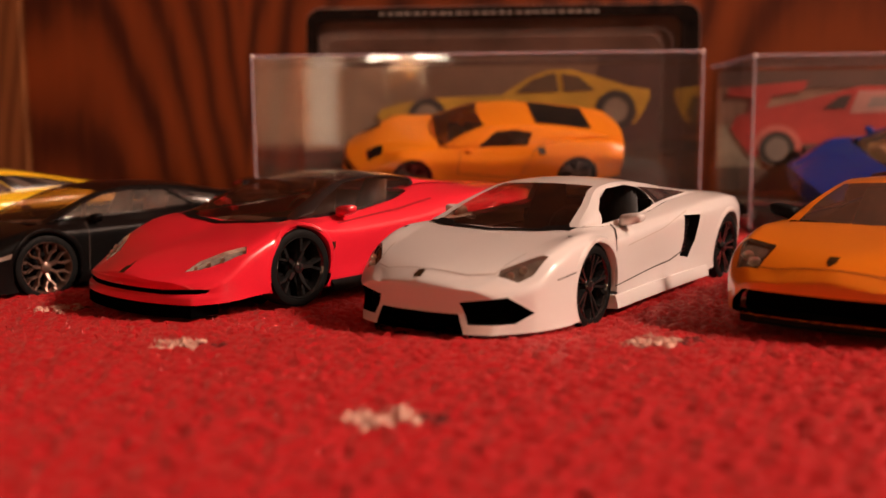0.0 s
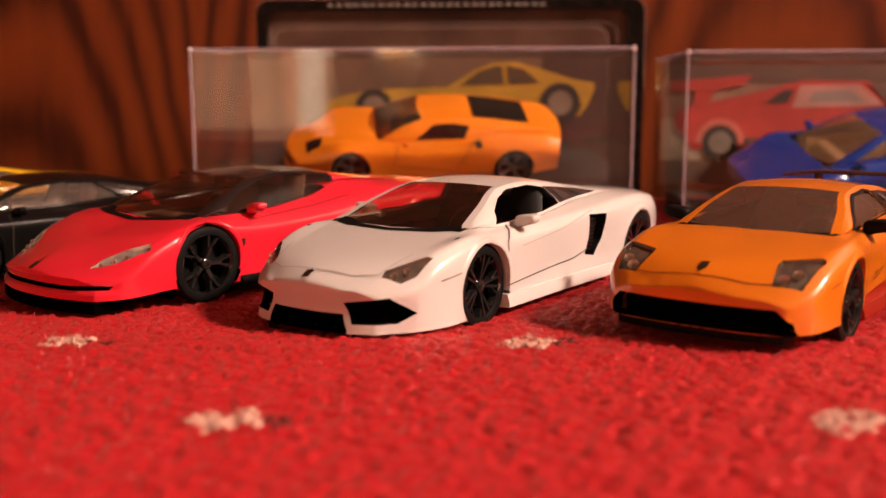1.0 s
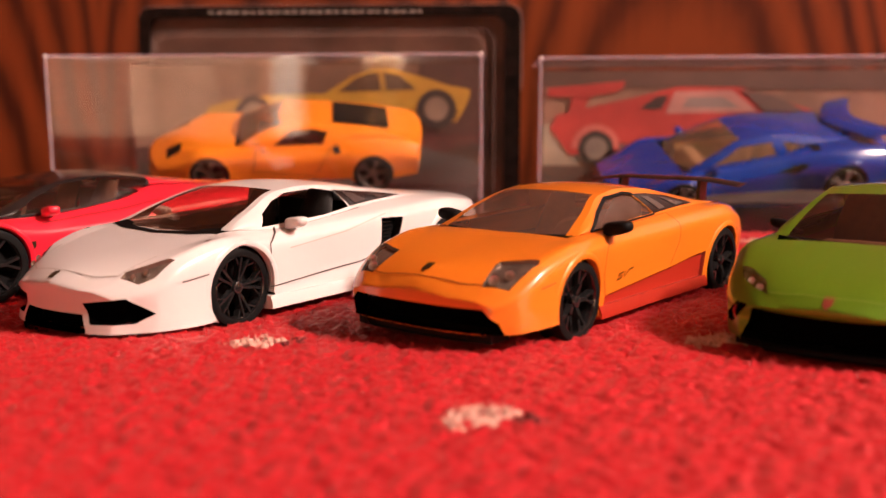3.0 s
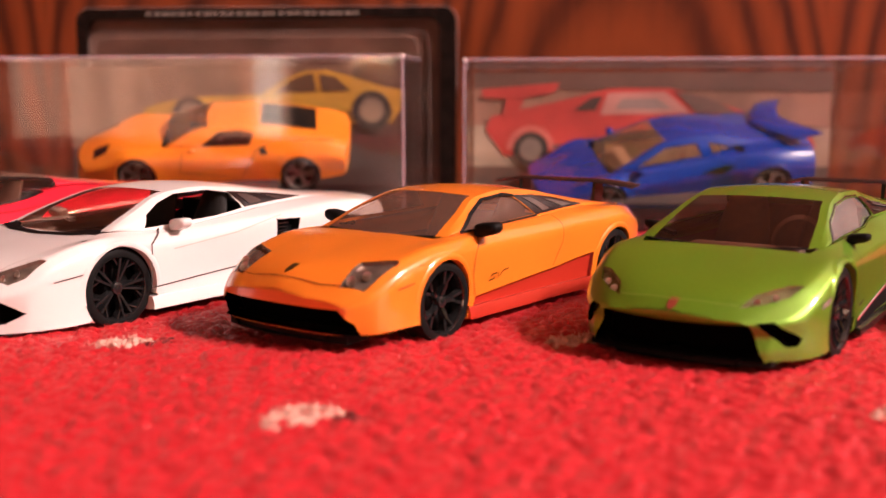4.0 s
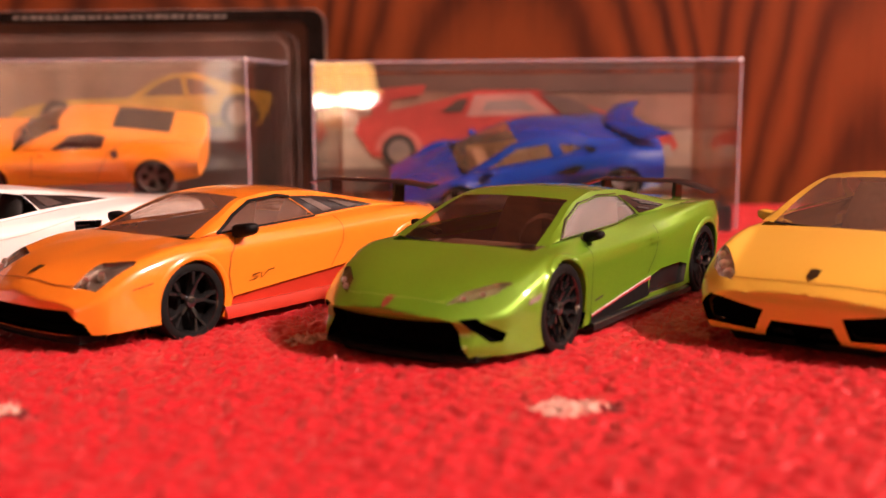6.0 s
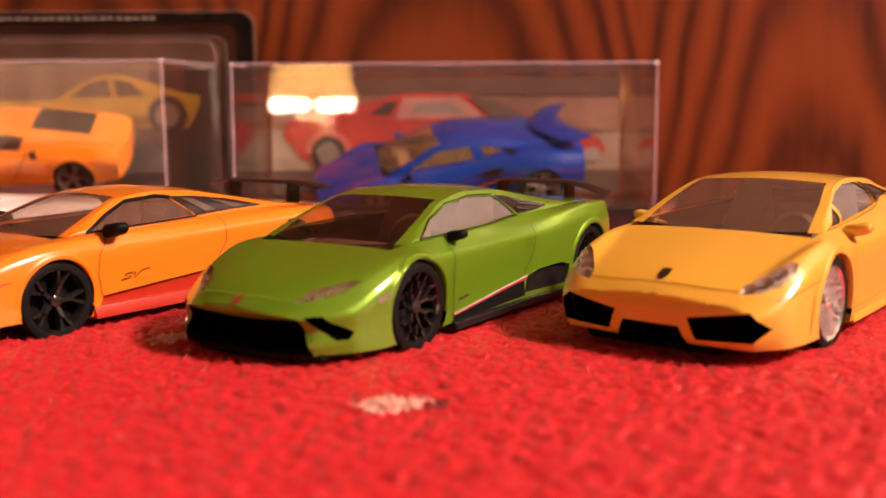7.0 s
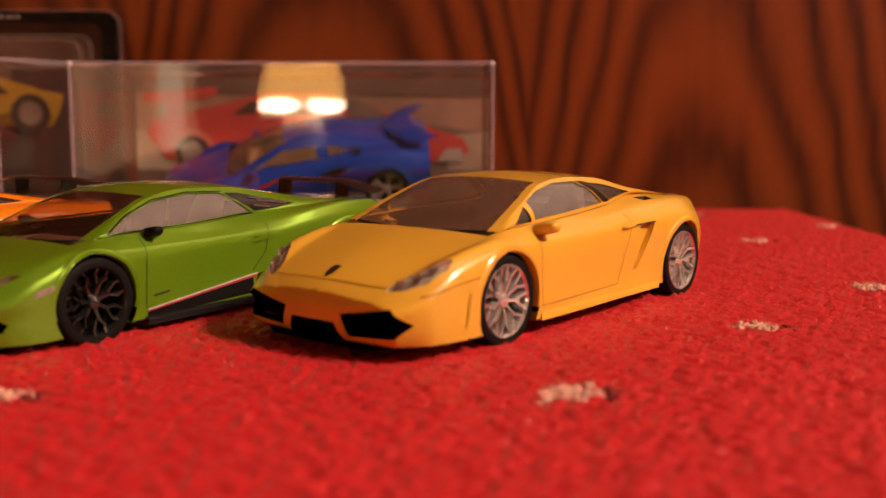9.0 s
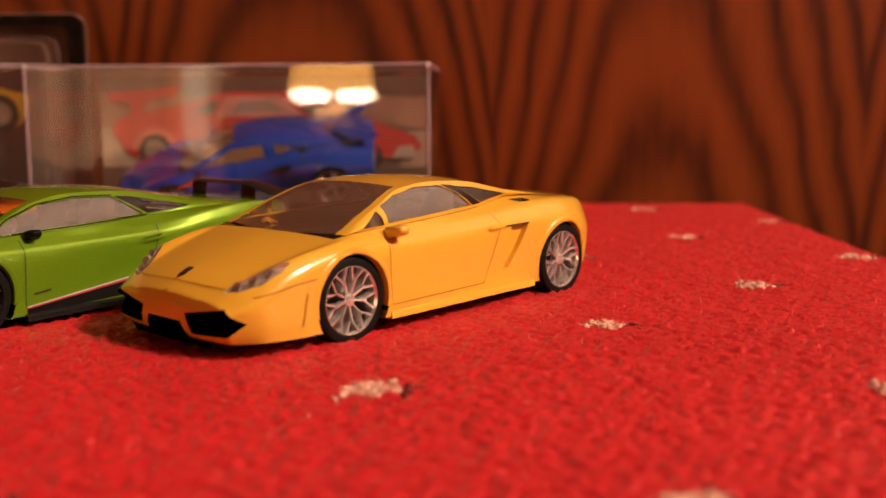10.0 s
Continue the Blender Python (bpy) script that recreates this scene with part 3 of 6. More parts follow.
    for (hx, hz, hr), wy in zip(hubs, s["track"]):
        wheel = make_wheel(s["rim"], hr, 0.26, s["rim_mat"])
        wheel.parent = car
        wheel.matrix_basis = Matrix.Translation(Vector((hx, -wy + 0.13, hz)) * SC) @ Matrix.Rotation(s.get("spin", 0.3), 4, "Y")
        other = copy_thing(wheel, Matrix.Translation(Vector((hx, wy - 0.13, hz)) * SC) @ Matrix.Rotation(math.pi, 4, "Z"))
        other.parent = car
    # laid-on details
    for name, view, polys, m, mir, lab in s["details"]:
        for p in polys:
            for sign in ((1, -1) if mir else (1,)):
                t = bmesh.new()
                project_sign(bvh, t, p, view, sign, s.get("lift", {}).get(name, 0.006))
                P(name, t, m, lab=lab, smooth=50)
    for fn in s.get("extras", ()):
        fn(P, sh, s, car)
    # mirrors
    mx, my, mz = s["mirror"]
    for f in (1, -1):
        t = bmesh.new()
        bmesh.ops.create_uvsphere(t, u_segments=16, v_segments=10, radius=1)
        for v in t.verts:
            k = 1 - 0.25 * v.co.y
            q = [math.copysign(abs(c) ** 0.55, c) * s.get("mirror_size", 1.0) for c in v.co]
            v.co = Vector((mx + q[0] * 0.075 * (1.0 if q[0] < 0 else 0.5), f * (my - 0.005 + q[1] * 0.10), mz + 0.010 + q[1] * 0.018 + q[2] * 0.046 * k))
        rows = [[(mx + 0.02 + dx, f * (my - 0.16 + q * 0.14), mz - 0.05 + q * 0.04 + dz) for dx, dz in ((-0.04, -0.015), (0.04, -0.015), (0.04, 0.015), (-0.04, 0.015))] for q in (0, 0.5, 1)]
        grid_faces(t, rows, close=True)
        P("mirror", t, s.get("mirror_mat") or paint_mat, smooth=60)
    # place
    a = radians(heading)
    turn = Matrix.Rotation(math.pi / 2 - a, 4, "Z") @ Matrix.Rotation(radians(roll), 4, "X") @ Matrix.Rotation(radians(-dip), 4, "Y") @ Matrix.Scale(size, 4)
    anchor = turn @ (Vector(s.get("anchor") or (hubs[0][0], -s["track"][0], hubs[0][1])) * SC)
    car.matrix_basis = Matrix.Translation(Vector(pos) - anchor) @ turn
    return car


def project_sign(bvh, bm, poly, view, sign, off):
    if view == "side":
        tmp = bmesh.new()
        project(bvh, tmp, poly, "side", off)
    else:
        tmp = bmesh.new()
        project(bvh, tmp, poly, view, off)
    if sign < 0:
        for v in tmp.verts:
            v.co.y = -v.co.y
        for f in tmp.faces:
            f.normal_flip()
    me = bpy.data.meshes.new("scratch")
    tmp.to_mesh(me)
    tmp.free()
    bm.from_mesh(me)
    bpy.data.meshes.remove(me)


def narrow(spec, d):
    """Takes d off the car's half width; the wheels on the near side keep their place."""
    k = 1 - d / 0.86
    for key in ("yb", "ws", "wm", "wn", "wl", "ey"):
        spec[key] = [(u, y * k) for u, y in spec[key]]
    spec["track"] = tuple(y - d for y in spec["track"])
    spec["anchor"] = (spec["anchor"][0], spec["anchor"][1] + d, spec["anchor"][2])
    spec["mirror"] = (spec["mirror"][0], spec["mirror"][1] - d, spec["mirror"][2])
    spec["lamps"] = [([(x, y * k) for x, y in p], m, [(x, y * k, r) for x, y, r in cups], lab) for p, m, cups, lab in spec["lamps"]]
    spec["recess"] = [(n, v, [(a * k, b) if v == "front" else (a, b * k) if v == "top" else (a, b) for a, b in p], dep, m, lab) for n, v, p, dep, m, lab in spec["recess"]]
    spec["details"] = [(n, v, [[(a, b * k) for a, b in q] if v == "top" else q for q in p], m, mir, lab) for n, v, p, m, mir, lab in spec["details"]]


def gaps(spec, col):
    """Panel gaps in a deeper shade of the paint."""
    shade = plain("panel_gap", col, 0.6)
    spec["details"] = [(n, v, p, shade if n == "seam" and m is SEAM else m, mir, lab) for n, v, p, m, mir, lab in spec["details"]]


def disc(x, z, r, n=18):
    return [(x + r * math.cos(2 * math.pi * k / n), z + r * math.sin(2 * math.pi * k / n)) for k in range(n)]


def shield(x, size):
    return [(x - size * 1.4, 0), (x - size * 0.5, size * 0.7), (x + size * 1.2, size * 0.75), (x + size * 1.2, -size * 0.75), (x - size * 0.5, -size * 0.7)]


def wing(x, z, half, chord, m, strut_y=0.5, drop=0.06, label="black rear wing on two struts", base=0.85, sweep=0.10):
    def build(P, sh, s, car):
        pts = [(x + sweep * abs(q) ** 1.5, q * half, z - drop * max(0, abs(q) - 0.5) ** 1.3 * 2.46) for q in [k / 12 - 1 for k in range(25)]]
        sp = P("spoiler", blade(pts, chord, 0.05, 0.10), m, lab=label)
        for f in (1, -1):
            t = bmesh.new()
            foot = sweep * (strut_y / half) ** 1.5
            rows = [[(x + foot + dx + q * 0.02, f * strut_y + dy, base + (z - base) * q) for dx, dy in ((0, -0.018), (0.16, -0.018), (0.16, 0.018), (0, 0.018))] for q in (0, 1)]
            vs = grid_faces(t, rows, close=True)
            part("strut", t, m, sp, scale=SC)
    return build


def splitter(y, z0, z1, reach, m, name="splitter", lab="black front splitter"):
    """A lip that follows the nose."""
    def build(P, sh, s, car):
        t = bmesh.new()
        rows = []
        for k in range(25):
            q = -1 + 2 * k / 24
            x, yy, _ = sh.bend(0.0, q * y, z0)
            rows.append([(x - reach, yy, z0), (x - reach, yy, z1), (x + 0.25, yy, z1 + 0.02), (x + 0.25, yy, z0)])
        vs = grid_faces(t, rows, close=True)
        t.faces.new(vs[0])
        t.faces.new(list(reversed(vs[-1])))
        P(name, t, m, lab=lab)
    return build


def skirt(x0, x1, z0, z1, out, m, lab="side skirt"):
    def build(P, sh, s, car):
        for f in (1, -1):
            t = bmesh.new()
            rows = []
            for k in range(13):
                u = x0 + (x1 - x0) * k / 12
                w = sh.c["wl"](u)
                rows.append([(u, f * (w - 0.10), z0), (u, f * (w + out), z0 + 0.01), (u, f * (w + out * 0.9), z0 + 0.05), (u, f * (w + out * 0.2), z1), (u, f * (w - 0.10), z1)])
            vs = grid_faces(t, rows, close=True)
            t.faces.new(vs[0])
            t.faces.new(list(reversed(vs[-1])))
            P("side_skirt", t, m, lab=lab)
    return build


def side_line(*pts, w=0.016):
    return stroke(list(pts), w)


def grille_slats(x0, x1, z0, z1, n):
    """Thin bars across the side ducts."""
    def build(P, sh, s, car):
        for f in (1, -1):
            for k in range(n):
                z = z0 + (z1 - z0) * (k + 0.5) / n
                w = sh.c["wm"](x0) - 0.055
                P("duct_slat", boxed(x0 - 0.04 * (1 - k / n), x1, f * w - 0.012, f * w + 0.012, z - 0.006, z + 0.006), BLACK_GLOSS)
    return build


YELLOW = paint("yellow_paint", (0.70, 0.39, 0.042))
GREEN = paint("green_paint", (0.145, 0.31, 0.010), 0.40, 1.0, 0.14, metal=0.45)
ORANGE = paint("orange_paint", (0.78, 0.20, 0.008))
# orange body paint with the carpet's red reflection put into the colour
ORANGE_CARPET_RED = paint("orange_with_carpet_red", (0.40, 0.026, 0.010))
WHITE = paint("white_paint", (0.68, 0.64, 0.62), 0.34, 0.7, 0.02)
CRIMSON = paint("crimson_paint", (0.80, 0.020, 0.040), 0.3, 0.9)
SATIN_BLACK = paint("satin_black_paint", (0.004, 0.0037, 0.0037), 0.30, 0.05, spec=0.2)
BLUE = paint("blue_paint", (0.0004, 0.034, 0.27), 0.24, 1.0)
LEMON = paint("lemon_paint", (0.78, 0.46, 0.015))
WARM_ORANGE = paint("warm_orange_paint", (0.80, 0.22, 0.006), 0.36, 0.2, spec=0.3)
SMOKY = plain("smoky_housing", (0.66, 0.60, 0.55), 0.2, 0.6, 0.4, 500)
OLIVE = plain("olive_housing", (0.24, 0.23, 0.11), 0.2, 0.3, 0.3, 500)
GREY_LAMP = plain("grey_housing", (0.22, 0.17, 0.14), 0.22, 0.5, 0.3, 500)

COMMON = dict(nose_sweep=0.12, nose_fade=0.7, bow=0.12, crown=0.035, rim="multi", rim_mat=RIM_SILVER, details=[],
              fascia=[(0.12, 0.02), (0.20, 0.0), (0.30, 0.0), (0.40, 0.0), (0.50, 0.03), (0.62, 0.10)])

yellow_spec = dict(COMMON, L=4.35, fillet=(0.16, 0.34, 0.28, 0.30), interior=INTERIOR_GREY, front_glass=CLEAR, tail_sweep=0.26, nose_round=3.0, nose_sweep=0.10, nose_back=0.085,
    zc=[(0, 0.44), (0.10, 0.50), (0.24, 0.560), (0.70, 0.692), (1.05, 0.776), (1.5, 0.82), (3.3, 0.90), (4.1, 0.885), (4.35, 0.85)],
    yb=[(0, 0.34), (0.18, 0.52), (0.6, 0.63), (1.13, 0.71), (1.6, 0.715), (2.67, 0.62), (3.22, 0.535), (4.35, 0.50)],
    zb=[(0, 0.44), (0.18, 0.522), (0.6, 0.655), (0.9, 0.735), (1.13, 0.797), (1.6, 0.825), (2.67, 0.878), (3.22, 0.935), (3.7, 0.915), (4.35, 0.85)],
    zs=[(0, 0.43), (0.2, 0.525), (0.566, 0.690), (1.05, 0.770), (1.5, 0.775), (2.2, 0.795), (2.8, 0.830), (3.3, 0.880), (3.7, 0.905), (4.2, 0.88), (4.35, 0.85)],
    ws=[(0, 0.54), (0.2, 0.67), (0.566, 0.770), (1.1, 0.795), (1.6, 0.775), (2.4, 0.74), (3.0, 0.735), (3.5, 0.77), (4.0, 0.71), (4.35, 0.62)],
    zm=[(0, 0.38), (0.3, 0.49), (0.6, 0.60), (1.1, 0.70), (1.5, 0.69), (2.85, 0.715), (3.3, 0.735), (3.67, 0.75), (4.0, 0.71), (4.35, 0.64)],
    wm=[(0, 0.70), (0.1, 0.77), (0.25, 0.825), (0.5, 0.858), (1.09, 0.882), (1.6, 0.858), (2.4, 0.832), (2.9, 0.815), (3.3, 0.855), (3.67, 0.885), (4.1, 0.84), (4.35, 0.77)],
    wn=[(0, 0.70), (0.3, 0.835), (1.1, 0.880), (1.45, 0.868), (2.4, 0.82), (3.0, 0.80), (3.67, 0.880), (4.35, 0.77)], zn=[(0, 0.27), (1.4, 0.30), (3.2, 0.32), (4.35, 0.42)],
    wl=[(0, 0.67), (0.3, 0.81), (0.8, 0.86), (1.45, 0.862), (3.3, 0.815), (3.67, 0.86), (4.35, 0.74)], zl=[(0, 0.165), (0.7, 0.160), (1.4, 0.175), (3.2, 0.185), (3.7, 0.22), (4.35, 0.27)],
    fascia=[(0.15, 0.04), (0.22, 0.0), (0.30, -0.012), (0.38, -0.012), (0.44, 0.0), (0.55, 0.0)],
    g0=1.13, g1=4.10, roof=(1.86, 2.7), cabin=(1.04, 2.75),
    ey=[(1.13, 0.71), (1.5, 0.645), (1.87, 0.56), (2.3, 0.535), (3.0, 0.53), (3.5, 0.54), (4.1, 0.54)],
    ez=[(1.13, 0.800), (1.5, 0.962), (1.87, 1.090), (2.2, 1.118), (2.6, 1.100), (3.22, 0.990), (3.7, 0.925), (4.1, 0.885)],
    arches=[(1.095, 0.345, 0.350), (3.67, 0.350, 0.358)], hubs=[(1.095, 0.345, 0.322), (3.67, 0.350, 0.328)], track=(0.845, 0.845), anchor=(1.10, -0.820, 0.325),
    mirror=(1.56, 0.85, 0.790),
    windows=[([(1.30, 0.828), (1.50, 0.945), (1.54, 0.838)], HAZY), ([(1.56, 0.975), (1.74, 1.040), (2.0, 1.086), (2.30, 1.086), (2.46, 1.02), (2.64, 0.902), (1.58, 0.848)], PALE_SHEEN),
             ([(2.47, 1.070), (2.72, 1.045), (3.16, 0.962), (2.78, 0.912)], HAZY)],
    pillars=[[(2.32, 1.090), (2.46, 1.074), (2.77, 0.910), (2.66, 0.904), (2.48, 1.018)]],
    lamps=[([(0.20, 0.545), (0.25, 0.66), (0.36, 0.755), (0.50, 0.798), (0.585, 0.785), (0.50, 0.700), (0.36, 0.600), (0.27, 0.550)], SMOKY, [(0.29, 0.60, 0.042), (0.37, 0.675, 0.042), (0.46, 0.735, 0.036)], "smoky clear headlight")],
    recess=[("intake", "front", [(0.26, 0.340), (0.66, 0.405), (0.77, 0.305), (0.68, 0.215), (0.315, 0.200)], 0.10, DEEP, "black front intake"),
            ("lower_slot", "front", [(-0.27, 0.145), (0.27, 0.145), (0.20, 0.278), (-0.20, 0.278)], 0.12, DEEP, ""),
            ("side_duct", "side", [(2.96, 0.705), (3.17, 0.722), (3.04, 0.50), (2.92, 0.36), (2.83, 0.345), (2.93, 0.46)], 0.05, YELLOW, "side air duct"),
            ("vent", "top", [(3.16, 0.60), (3.22, 0.69), (3.36, 0.70), (3.34, 0.62)], 0.05, SEAM, "engine bay scoop")],
    details=[
    ("seam", "top", stroke([(0.225, -0.54), (0.195, -0.36), (0.175, 0), (0.195, 0.36), (0.225, 0.54)], 0.007), SEAM, False, ""),
    ("badge", "top", [shield(0.26, 0.050)], BADGE, False, ""),
    ("seam", "side", side_line((1.46, 0.80), (1.455, 0.50), (1.47, 0.265), (2.58, 0.275), w=0.006) + side_line((2.58, 0.275), (2.70, 0.50), (2.82, 0.74), (2.76, 0.82), w=0.006), SEAM, True, ""),
    ("seam", "side", side_line((0.28, 0.47), (0.55, 0.53), (0.74, 0.55), w=0.008), SEAM, True, ""),
    # the crease shadow above the duct, drawn as a dark stroke
    ("scoop_edge", "side", side_line((2.84, 0.712), (3.17, 0.724), w=0.012), SEAM, True, ""),
    ("groove", "side", side_line((0.66, 0.46), (0.62, 0.24), w=0.016), plain("orange_groove", (0.42, 0.20, 0.02), 0.5), True, ""),
    ("door_handle", "side", [[(2.66, 0.700), (2.86, 0.712), (2.86, 0.745), (2.66, 0.730)]], YELLOW, True, ""),
], extras=[skirt(1.46, 3.27, 0.15, 0.215, 0.012, YELLOW, "yellow sill")], lift={"door_handle": 0.022})

green_spec = dict(COMMON, L=4.50, fillet=(0.09, 0.26, 0.28, 0.24), rim="seven", rim_mat=RIM_BLACK, mirror_mat=BLACK, nose_sweep=0.22, nose_round=2.4, nose_back=0.07, nose_fade=0.8, bow=0.14,
    zc=[(0, 0.385), (0.10, 0.440), (0.3, 0.520), (0.7, 0.630), (1.02, 0.708), (1.4, 0.745), (2.2, 0.80), (3.2, 0.84), (4.1, 0.83), (4.5, 0.79)],
    yb=[(0, 0.28), (0.2, 0.385), (0.6, 0.49), (1.08, 0.61), (1.3, 0.655), (2.0, 0.655), (2.7, 0.57), (3.2, 0.62), (3.8, 0.62), (4.5, 0.54)],
    zb=[(0, 0.385), (0.2, 0.492), (0.6, 0.625), (1.08, 0.728), (1.25, 0.745), (2.0, 0.765), (2.7, 0.792), (3.2, 0.825), (3.8, 0.84), (4.5, 0.80)],
    zs=[(0, 0.38), (0.25, 0.475), (0.53, 0.580), (1.0, 0.700), (1.5, 0.715), (2.1, 0.705), (2.8, 0.735), (3.3, 0.815), (3.65, 0.850), (4.2, 0.835), (4.5, 0.79)],
    ws=[(0, 0.42), (0.25, 0.57), (0.53, 0.685), (1.0, 0.735), (1.5, 0.715), (2.1, 0.70), (2.7, 0.69), (3.3, 0.77), (3.65, 0.79), (4.2, 0.73), (4.5, 0.63)],
    zm=[(0, 0.33), (0.3, 0.42), (0.6, 0.53), (1.03, 0.655), (1.5, 0.640), (2.1, 0.650), (2.7, 0.655), (3.2, 0.70), (3.65, 0.735), (4.5, 0.62)],
    wm=[(0, 0.58), (0.1, 0.655), (0.25, 0.725), (0.5, 0.785), (1.03, 0.822), (1.6, 0.790), (2.1, 0.770), (2.7, 0.760), (3.3, 0.815), (3.65, 0.828), (4.2, 0.78), (4.5, 0.70)],
    wn=[(0, 0.58), (0.3, 0.74), (1.03, 0.815), (1.4, 0.785), (2.6, 0.745), (3.2, 0.79), (3.65, 0.835), (4.5, 0.72)], zn=[(0, 0.25), (1.3, 0.28), (2.6, 0.36), (3.3, 0.36), (4.5, 0.40)],
    wl=[(0, 0.56), (0.3, 0.725), (0.7, 0.79), (1.4, 0.78), (2.6, 0.76), (3.2, 0.78), (3.65, 0.81), (4.5, 0.70)], zl=[(0, 0.135), (0.6, 0.130), (1.3, 0.150), (3.0, 0.160), (3.6, 0.20), (4.5, 0.26)],
    fascia=[(0.12, 0.05), (0.19, 0.03), (0.28, 0.06), (0.345, 0.03), (0.385, 0.0), (0.5, 0.0)],
    g0=1.08, g1=4.15, roof=(1.72, 2.5), cabin=(0.96, 2.8),
    ey=[(1.08, 0.61), (1.4, 0.565), (1.72, 0.505), (2.2, 0.48), (2.8, 0.46), (3.3, 0.47), (4.15, 0.48)],
    ez=[(1.08, 0.728), (1.4, 0.868), (1.72, 0.985), (2.05, 1.030), (2.5, 1.015), (3.0, 0.945), (3.6, 0.865), (4.15, 0.83)],
    arches=[(1.02, 0.33, 0.335), (3.64, 0.335, 0.345)], hubs=[(1.02, 0.33, 0.308), (3.64, 0.335, 0.318)], track=(0.79, 0.80), anchor=(0.98, -0.785, 0.33),
    mirror=(1.55, 0.755, 0.750), mirror_size=0.78,
    windows=[([(1.24, 0.764), (1.45, 0.868), (1.72, 0.955), (2.05, 0.990), (2.42, 0.975), (2.70, 0.810), (2.0, 0.785)], PALE_SHEEN)],
    pillars=[[(2.44, 0.975), (2.60, 0.965), (3.18, 0.850), (2.98, 0.825), (2.74, 0.812)]],
    lamps=[([(0.205, 0.395), (0.30, 0.52), (0.42, 0.63), (0.545, 0.685), (0.50, 0.60), (0.34, 0.45)], OLIVE, [(0.30, 0.475, 0.026), (0.385, 0.560, 0.024)], "narrow olive-tinted headlight")],
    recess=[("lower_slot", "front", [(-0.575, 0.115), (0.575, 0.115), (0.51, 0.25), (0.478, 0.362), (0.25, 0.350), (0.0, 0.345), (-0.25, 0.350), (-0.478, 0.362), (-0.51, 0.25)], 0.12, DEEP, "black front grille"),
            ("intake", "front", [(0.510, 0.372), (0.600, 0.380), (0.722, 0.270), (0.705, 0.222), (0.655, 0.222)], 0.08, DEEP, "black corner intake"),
            ("side_panel", "side", [(2.58, 0.325), (2.78, 0.365), (3.12, 0.380), (3.25, 0.35), (3.22, 0.20), (2.52, 0.20)], 0.035, BLACK_GLOSS, "black lower side panel")],
    details=[
    ("badge", "top", [shield(0.13, 0.042)], plain("red_badge", (0.22, 0.04, 0.02), 0.4), False, ""),
    ("window_frame", "side", stroke([(1.21, 0.756), (1.445, 0.876), (1.715, 0.965), (2.05, 1.001), (2.43, 0.986)], 0.008) + stroke([(1.21, 0.756), (2.0, 0.778), (2.72, 0.803)], 0.008), BLACK_GLOSS, True, "black window surround"),
    ("indicator", "side", [[(0.56, 0.425), (0.70, 0.455), (0.70, 0.495), (0.56, 0.460)]], LENS_PALE, True, "clear side marker"),
    # lighter green stroke: the bright line along the nose crease, painted on
    ("seam", "top", stroke([(0.215, -0.39), (0.19, -0.30), (0.165, 0), (0.19, 0.30), (0.215, 0.39)], 0.007), plain("green_highlight", (0.20, 0.34, 0.03), 0.4), False, ""),
    ("seam", "side", side_line((1.44, 0.72), (1.43, 0.23), w=0.009) + side_line((2.52, 0.36), (2.66, 0.50), (2.72, 0.72), w=0.009), SEAM, True, ""),
    ("door_handle", "side", [[(2.54, 0.625), (2.74, 0.650), (2.74, 0.668), (2.54, 0.645)], [(2.54, 0.590), (2.74, 0.610), (2.74, 0.628), (2.54, 0.608)]], GREEN, True, ""),
    ("stripe", "side", [[(1.44, 0.212), (2.57, 0.330), (2.57, 0.342), (1.44, 0.222)]], plain("white_stripe", (0.50, 0.47, 0.45)), True, ""),
    ("stripe", "side", [[(1.44, 0.200), (2.57, 0.312), (2.57, 0.330), (1.44, 0.212)]], plain("red_stripe", (0.30, 0.02, 0.02)), True, ""),
    ("sill_band", "side", [[(1.44, 0.200), (2.52, 0.308), (2.52, 0.185), (1.44, 0.155)]], BLACK, True, "black lower sill"),
    ("lettering", "side", [[(1.50, 0.30), (1.65, 0.315), (1.65, 0.33), (1.50, 0.315)]], SEAM, True, ""),
    ("grille_line", "side", stroke([(2.78, 0.895), (3.08, 0.855)], 0.014) + stroke([(2.70, 0.925), (2.98, 0.885)], 0.014) + stroke([(2.72, 0.86), (2.90, 0.835)], 0.014), plain("grey_slat", (0.10, 0.09, 0.085), 0.25, 0.4), True, ""),
], extras=[wing(3.98, 0.975, 0.70, 0.22, BLACK_GLOSS, 0.36, 0.10, base=0.76), skirt(1.42, 3.28, 0.10, 0.165, 0.045, BLACK_GLOSS, "black side skirt"),
           splitter(0.60, 0.10, 0.140, -0.01, BLACK)], lift={"door_handle": 0.02, "stripe": 0.010, "grille_line": 0.012})

